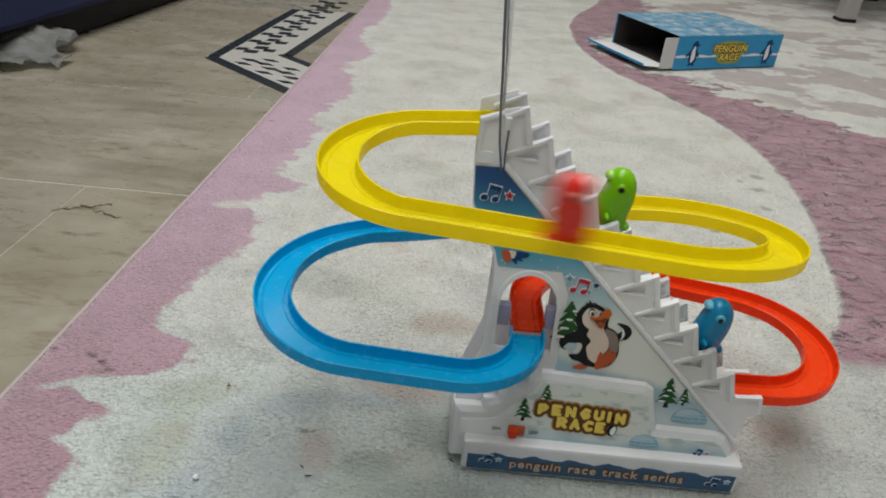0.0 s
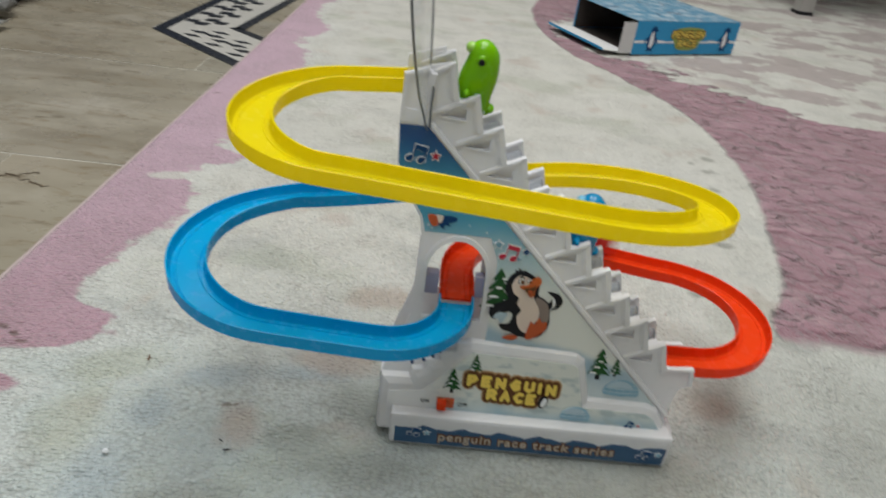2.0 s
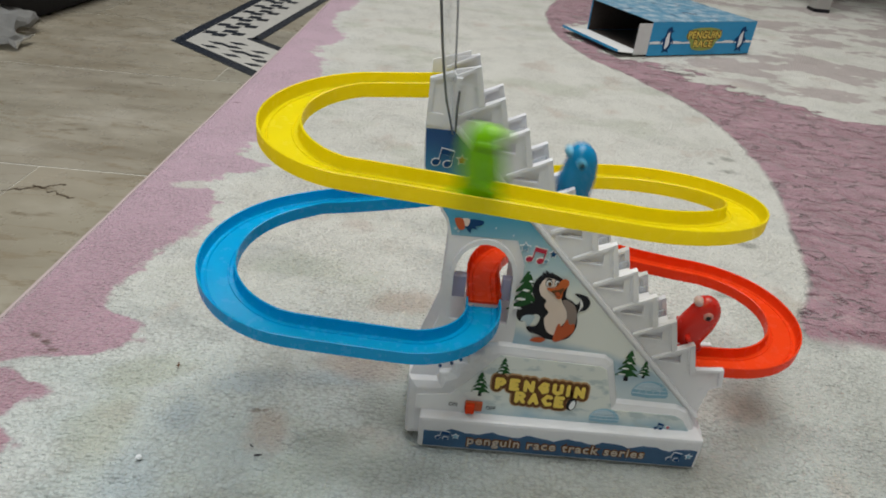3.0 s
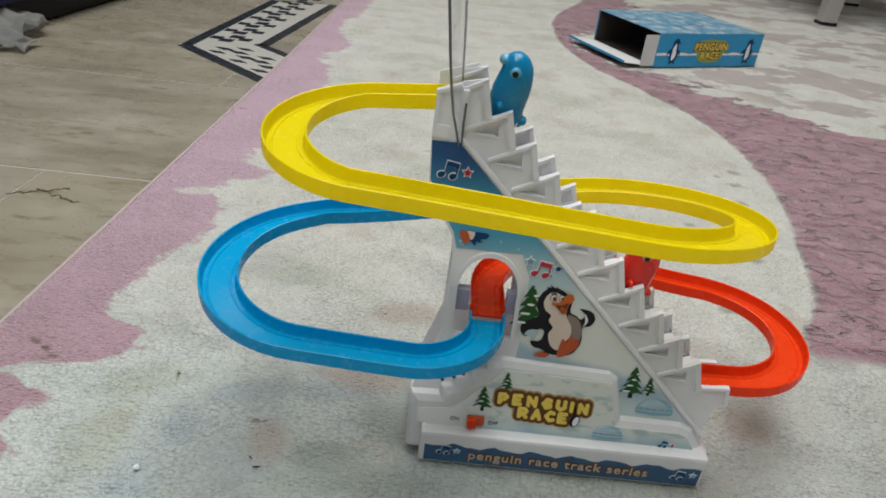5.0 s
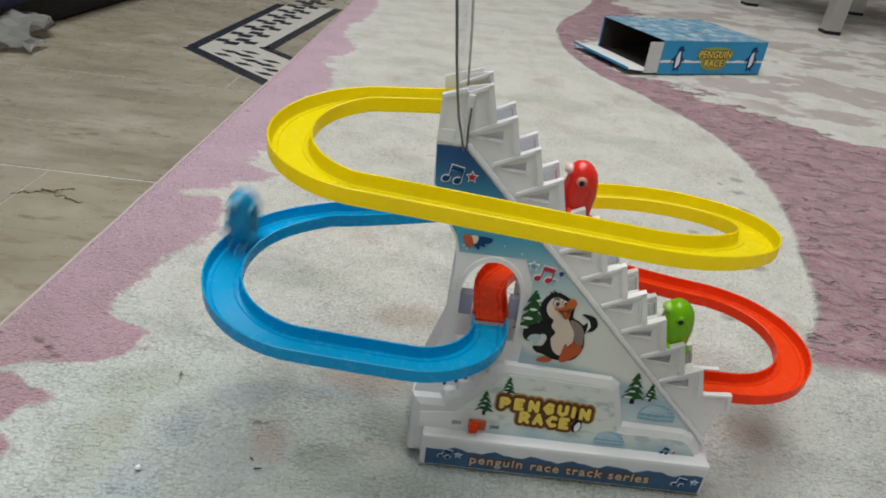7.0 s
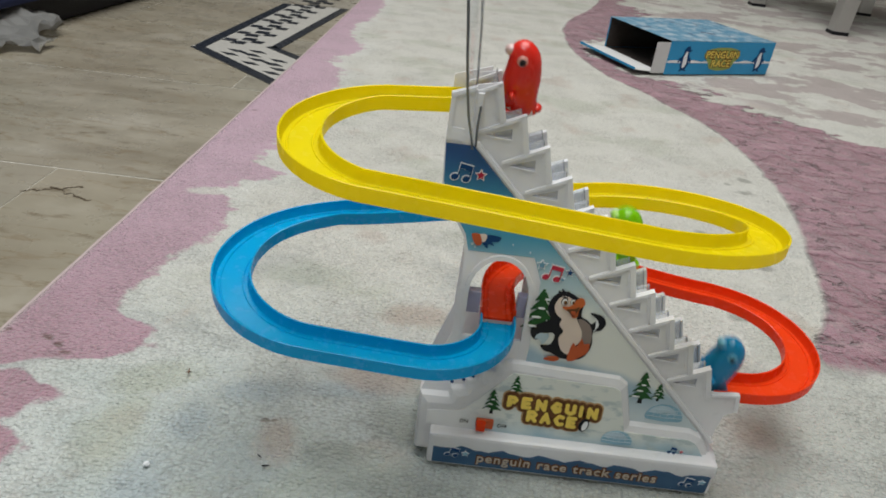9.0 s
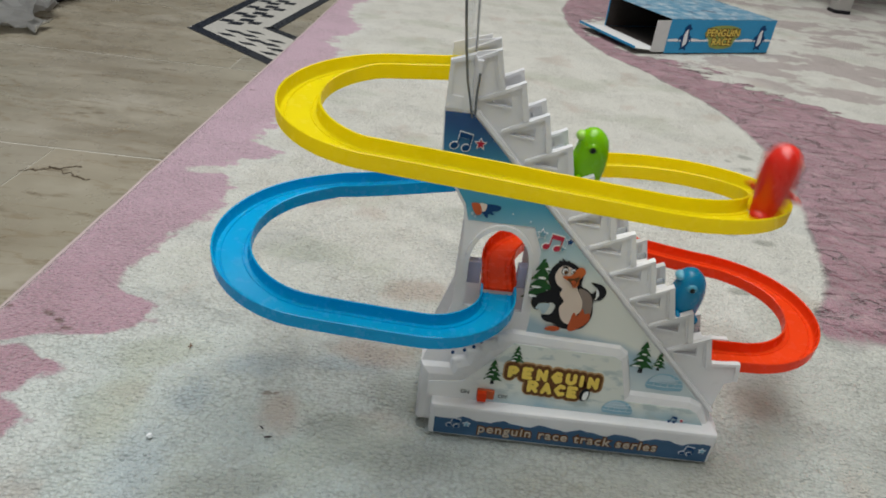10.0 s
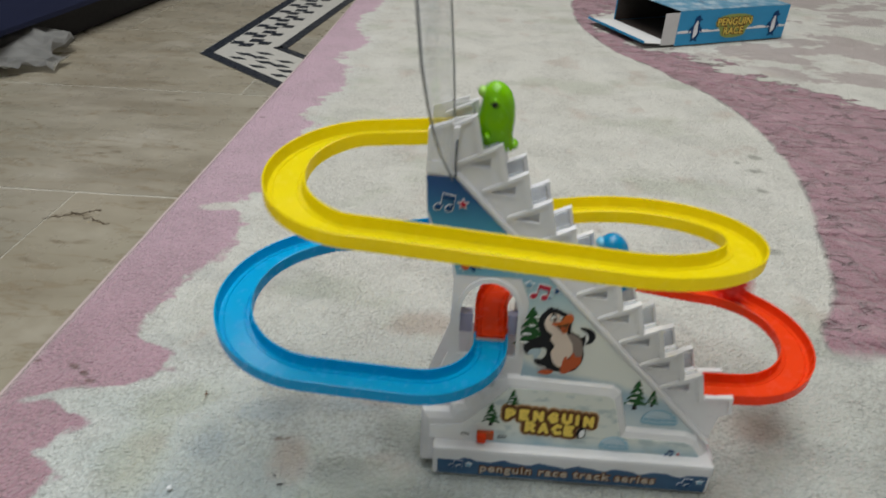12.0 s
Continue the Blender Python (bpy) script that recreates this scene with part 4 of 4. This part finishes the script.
for x, z in ((.0095, .0565), (.0165, .0590), (.0220, .0620), (.0260, .0660)):
    decal("printed_dot", ellipse(x, z, .0011, .0012, 10), .0074 - .0001, LEAN, NAVY)
note(.0150, .0140, .0052, -.0008, 0, NAVY)
star(.0235, .0135, .0020, -.0008, 0, ICE)
note(.1640, .0122, .0052, -.0008, 0, NAVY)
star(.1735, .0130, .0020, -.0008, 0, ICE)

# clear hoop standing across the stairs' head
hoop = new("clear_hoop")
tagged(hoop, "clear plastic hoop standing in slots at the tower's head", "plastic hoop")
FRONT_EDGE = [(.0035, .0372, .2007), (.0012, .022, .2148), (-.0014, .003, .2300), (-.0038, -.017, .2502), (-.0053, -.030, .2653), (-.0064, -.038, .2777), (-.0075, -.043, .2886), (-.0100, -.046, .320), (-.0120, -.046, .360)]
REAR_EDGE = [(.0026, .0615, .2200), (.0022, .0620, .2270), (.0017, .0630, .2355), (.0010, .0640, .2480), (.0003, .0650, .2600), (-.0008, .0660, .2714), (-.0020, .0665, .2860), (-.0042, .067, .320), (-.0062, .067, .360)]


def between(points, n=6):
    return [Vector(points[k]).lerp(Vector(points[k + 1]), i / n) for k in range(len(points) - 1) for i in range(n)] + [Vector(points[-1])]


def hoop_sheet():
    bm, grid = bmesh.new(), []
    for k, (a, b) in enumerate(zip(between(FRONT_EDGE), between(REAR_EDGE))):
        grid.append([bm.verts.new(a.lerp(b, j / 14) + Vector((.0045 * math.sin(math.pi * j / 14) * (k / 48) + .0006 * math.sin(9.0 * j / 14), 0, 0))) for j in range(15)])
    for r0, r1 in zip(grid, grid[1:]):
        for j in range(14):
            bm.faces.new((r0[j], r0[j + 1], r1[j + 1], r1[j]))
    bmesh.ops.solidify(bm, geom=bm.faces[:], thickness=.0004)
    return part("hoop_sheet", bm, FILM, hoop, "curved clear sheet", smooth=True)


hoop_sheet()


def edge_line(points, parent):
    bm = bmesh.new()
    rings = []
    for c in between(points, 3):
        rings.append([bm.verts.new(c + Vector((.0006 * math.cos(a), .0006 * math.sin(a), 0))) for a in (0, 1.05, 2.09, 3.14, 4.19, 5.24)])
    for a, b in zip(rings, rings[1:]):
        for k in range(6):
            bm.faces.new((a[k], a[(k + 1) % 6], b[(k + 1) % 6], b[k]))
    part("dark_edge", bm, GREY, parent, "dark cut edge")


edge_line(FRONT_EDGE, hoop)
edge_line(REAR_EDGE, hoop)
edge_line([(.0050, .0382, .2020), (.0046, .0388, .2120), (.0050, .0394, .2240)], hoop)


# ---- cardboard box ----
def build_package():
    """Opened carton lying on its back, flap towards the floor."""
    b = thing("cardboard_box", "open blue printed cardboard toy box lying on the carpet", "box", pose(.4098, 1.1135, .001, 0, 0, 24.5))
    L, W, H, t = .2857, .2245, .0711, .0012
    part("bottom", box(bmesh.new(), (0, 0, 0), (L, W, t)), CARD_INSIDE, b)
    part("lid", box(bmesh.new(), (0, 0, H - t), (L, W, H), .0004), CARD_TOP, b, "picture-printed lid")
    part("side", box(bmesh.new(), (0, 0, t), (L, t, H - t)), CARD_BLUE, b, "blue printed side with yellow title")
    part("side", box(bmesh.new(), (0, W - t, t), (L, W, H - t)), CARD_BLUE, b)
    part("end", box(bmesh.new(), (L - t, t, t), (L, W - t, H - t)), CARD_BLUE, b)
    part("lining", box(bmesh.new(), (t * 2, W - 2.2 * t, t * 2), (L - 2 * t, W - 1.2 * t, H - 2 * t)), CARD_INSIDE, b)
    part("tuck_flap", box(bmesh.new(), (-.034, .0005, .004), (0, .0017, H - .004)), CARD_WHITE, b, "white tuck flap")
    f = part("end_flap", box(bmesh.new(), (-.072, 0, -.0006), (0, W - .01, .0006), .0003), CARD_WHITE, b, "folded down end flap")
    f.matrix_basis = pose(0, .005, .003, 0, 6, 0)
    e = part("flap_edge", box(bmesh.new(), (-.0012, 0, -.001), (0, W - .01, .004), .0003), CARD_BLUE, f)
    e.matrix_basis = pose(-.072, 0, 0, 0, 0, 0)
    side = lambda u, v, w: (u, -.0004 - w, v)
    part("snow_line", sheet(bmesh.new(), [(.001, .0255), (L - .001, .0255), (L - .001, .0300)] + [(L - .01 - (L - .02) * i / 20, .030 + .0016 * math.sin(i * 1.7)) for i in range(21)] + [(.001, .030)], side, .0002), PALE, b)
    for x in (.045, L - .036):
        p = part("printed_bird", sheet(bmesh.new(), spline([(x, .010), (x + .010, .018), (x + .012, .030), (x + .006, .050), (x, .054), (x - .006, .046), (x - .010, .030), (x - .007, .016)]), lambda u, v, w: (u, -.0007 - w, v), .0002), NAVY, b, "printed bird")
        for q in (-1, 1):
            part("wing", sheet(bmesh.new(), spline([(x + q * .006, .040), (x + q * .015, .034), (x + q * .017, .024), (x + q * .012, .030), (x + q * .007, .028)]), lambda u, v, w: (u, -.0006 - w, v), .0002), NAVY, p)
            part("foot", sheet(bmesh.new(), spline([(x + q * .002, .010), (x + q * .009, .008), (x + q * .006, .013)]), lambda u, v, w: (u, -.0011 - w, v), .0002), NAVY, p)
        part("head", sheet(bmesh.new(), spline([(x - .006, .050), (x - .002, .058), (x + .006, .060), (x + .009, .054), (x + .014, .052), (x + .007, .048), (x, .046)]), lambda u, v, w: (u, -.0006 - w, v), .0002), NAVY, p)
        part("belly", sheet(bmesh.new(), spline([(x - .002, .015), (x + .006, .024), (x + .004, .042), (x + .002, .050), (x - .004, .040), (x - .004, .024)]), lambda u, v, w: (u, -.0010 - w, v), .0002), PALE, p)
    part("title_patch", sheet(bmesh.new(), spline([(.094, .042), (.108, .055), (.145, .059), (.180, .055), (.192, .042), (.180, .028), (.172, .014), (.140, .010), (.116, .015), (.108, .028)]), lambda u, v, w: (u, -.0010 - w, v), .0002), HALO, b)
    for w, x, z in (("PENGUIN", .143, .0430), ("RACE", .144, .0245)):
        for mat, off, y in ((BROWN, .0022, -.0014), (BRIGHT, .0004, -.0019)):
            o = lettering(w, .0205, 0, 0, 0, 0, mat, 0, .0001, "box_title", b, off, 1.05)
            o.matrix_basis = pose(x, y, z, 90, 0, 0)
    return b


build_package()


# ---- far furniture and litter ----
def build_sofa():
    s = thing("sofa", "dark navy blue fabric sofa standing on the marble floor", "sofa", pose(-.780, .76, -.008, 0, 0, -4.7))
    part("seat", box(bmesh.new(), (-.75, -1.1, .056), (.0, 2.2, .40), .012), FABRIC, s)
    part("backrest", box(bmesh.new(), (-.75, -1.1, .40), (-.5, 2.2, .85), .04), FABRIC, s)
    # added black block, stands in for the shade under the raised sofa
    part("shade_block", box(bmesh.new(), (-.72, -1.05, .002), (-.035, 2.15, .056), .004), BLACK, s)
    for x, y in ((-.68, -1.08), (-.05, -1.08), (-.68, 2.18), (-.05, 2.18)):
        part("leg", box(bmesh.new(), (x - .025, y - .025, 0), (x + .025, y + .025, .057), .003), BLACK, s)


def build_bag():
    """Crumpled thin bag: a folded sheet with sharp creases."""
    bm = bmesh.new()
    n, rows = 34, []
    for i in range(n):
        row = []
        for j in range(n):
            u, v = i / (n - 1) - .5, j / (n - 1) - .5
            h = .075 * math.exp(-7 * (u * u + v * v)) + .020 * abs(noise.noise((u * 7, v * 7, 1))) + .012 * abs(noise.noise((u * 17, v * 17, 4)))
            row.append(bm.verts.new((u * .19 + .05 * noise.noise((u * 4, v * 4, 9)), v * .22 + .05 * noise.noise((u * 4, v * 4, 5)), max(.001, h - .004))))
        rows.append(row)
    for a, b in zip(rows, rows[1:]):
        for j in range(n - 1):
            bm.faces.new((a[j], a[j + 1], b[j + 1], b[j]))
    ob = part("plastic_bag", bm, BAG)
    ob.matrix_world = pose(-.835, .845, -.007, 0, 0, 20)
    tagged(ob, "crumpled milky plastic bag on the marble floor", "plastic bag")


def build_chair_leg(x, y):
    c = thing("metal_chair", "chair on bare square metal legs standing on the carpet", "chair", pose(x, y, 0))
    for i, (dx, dy) in enumerate(((0, 0), (.45, .10), (-.10, .45), (.35, .55))):
        part("leg", box(bmesh.new(), (dx - .024, dy - .024, .004), (dx + .024, dy + .024, .43), .004), METAL, c, "square steel leg")
        part("leg_cap", box(bmesh.new(), (dx - .026, dy - .026, -.002), (dx + .026, dy + .026, .010), .003), BLACK, c)
    part("seat", box(bmesh.new(), (-.14, -.04, .43), (.50, .60, .47), .01), FABRIC, c)


build_sofa()
build_bag()
build_chair_leg(1.165, 1.955)

# crumbs on the pile
def crumb(name, label, cat, at, size, mat, turn):
    bm = bmesh.new()
    ball(bm, (0, 0, 0), size, 8, 6)
    for v in bm.verts:
        v.co *= 1 + .35 * noise.noise(v.co * 900)
    ob = part(name, bm, mat)
    ob.matrix_world = pose(*at, 0, 0, turn)
    tagged(ob, label, cat)


crumb("crumb", "tiny white crumb on the carpet", "crumb", (-.1676, -.0275, .0015), (.0020, .0017, .0015), PALE, 20)
crumb("thread", "tiny dark thread scrap on the carpet", "thread", (-.0985, -.0178, .0010), (.0026, .0006, .0006), BLACK, 15)
crumb("thread", "tiny dark thread scrap on the carpet", "thread", (-.1040, -.0110, .0010), (.0022, .0005, .0005), BLACK, -35)
for a, n in ((105, .0042), (40, .0022)):
    crumb("twig_scrap", "thin dark twig scrap on the carpet", "scrap", (-.175, .056, .0015), (n, .0004, .0004), BROWN, a)


# ---- what moves ----
def lengths(pts):
    P = np.array([p[:3] for p in pts])
    return P, np.r_[0, np.cumsum(np.linalg.norm(np.diff(P, axis=0), axis=1))]


SLIDE, ALONG = lengths([*YR, *BR[1:], *RR])
LEN_Y, LEN_B = lengths(YR)[1][-1], lengths([*YR, *BR[1:]])[1][-1]
TOTAL = ALONG[-1]
# seconds after leaving the stairs' head, and the share of yellow, blue and red track run by then
def run(track, share):
    a, b = {"y": (0.0, LEN_Y), "b": (LEN_Y, LEN_B), "r": (LEN_B, TOTAL)}[track]
    return a + (b - a) * share


PACE = [(0.0, run("y", .02)), (0.1, run("y", .07)), (0.2, run("y", .18)), (0.3, run("y", .27)), (0.4, run("y", .350)), (0.6, run("y", .497)), (0.8, run("y", .69)), (1.0, run("y", .86)),
        (1.1, run("y", .95)), (1.2, run("b", .12)), (1.4, run("b", .41)), (1.55, run("b", .55)), (1.65, run("b", .63)), (1.8, run("b", .77)), (2.0, run("b", .96)), (2.1, run("r", 0)),
        (2.2, run("r", .04)), (2.35, run("r", .13)), (2.6, run("r", .48)), (2.8, run("r", .575)), (3.0, run("r", .77)), (3.1, run("r", .90)), (3.2, TOTAL)]
BEAT, FOOT = 0.62, 3.2


def sliding(tau):
    s = float(np.interp(tau, [p[0] for p in PACE], [p[1] for p in PACE]))
    at = [float(np.interp(s, ALONG, SLIDE[:, k])) for k in range(3)]
    ahead = [float(np.interp(min(TOTAL, s + .004), ALONG, SLIDE[:, k])) - float(np.interp(max(0.0, s - .004), ALONG, SLIDE[:, k])) for k in range(3)]
    return at[0], at[1], at[2] - .0066, math.degrees(math.atan2(ahead[1], ahead[0]))


def climbing(tau):
    u = (tau - FOOT) / BEAT
    k = min(10, int(u))
    f = u - k
    hop = max(0.0, min(1.0, (f - .25) / .4))
    hop = hop * hop * (3 - 2 * hop)
    pos = k + hop
    x = .1765 - .015 * pos
    z = .0530 + .0152 * pos + .006 * math.sin(math.pi * max(0.0, min(1.0, (f - .25) / .7)))
    if k == 10:
        hop = max(0.0, min(1.0, (f - .28) / .22))
        x, z = .0265 - .0325 * hop, .2050 + .0130 * max(0.0, min(1.0, (f - .10) / .18))
    rock = 5 * math.sin(2 * math.pi * f) - 1
    if k == 0:
        rock -= 13 * math.sin(math.pi * min(1.0, 1.1 * f))
    return x, .0257 + LEAN * z, z, 180.0, rock


def penguin_pose(t, leave, lap, lag):
    tau = (t - leave) % lap
    if tau <= FOOT:
        return (*sliding(tau - lag * max(0.0, min(1.0, (tau - 2.8) / .2, (3.2 - tau) / .1))), 0.0)
    return climbing(tau)


def motions():
    for p, leave, lap, lag in PENGUINS:
        rows = []
        for i in range(121):
            t = i / 10
            x, y, z, yaw, rock = penguin_pose(t, leave, lap, lag)
            rows.append((t, pose(x, y, z, 0, 0, yaw) @ pose(0, 0, 0, 0, rock, 0)))
        walk(p, rows)
    for ob, phase in zip(LIFTERS, (0, 0)):
        walk(ob, [(i / 10, pose(-.004 * b, 0, .011 * b)) for i in range(121) for b in (.5 - .5 * math.cos(2 * math.pi * (i / 10 / BEAT) + phase),)])


motions()
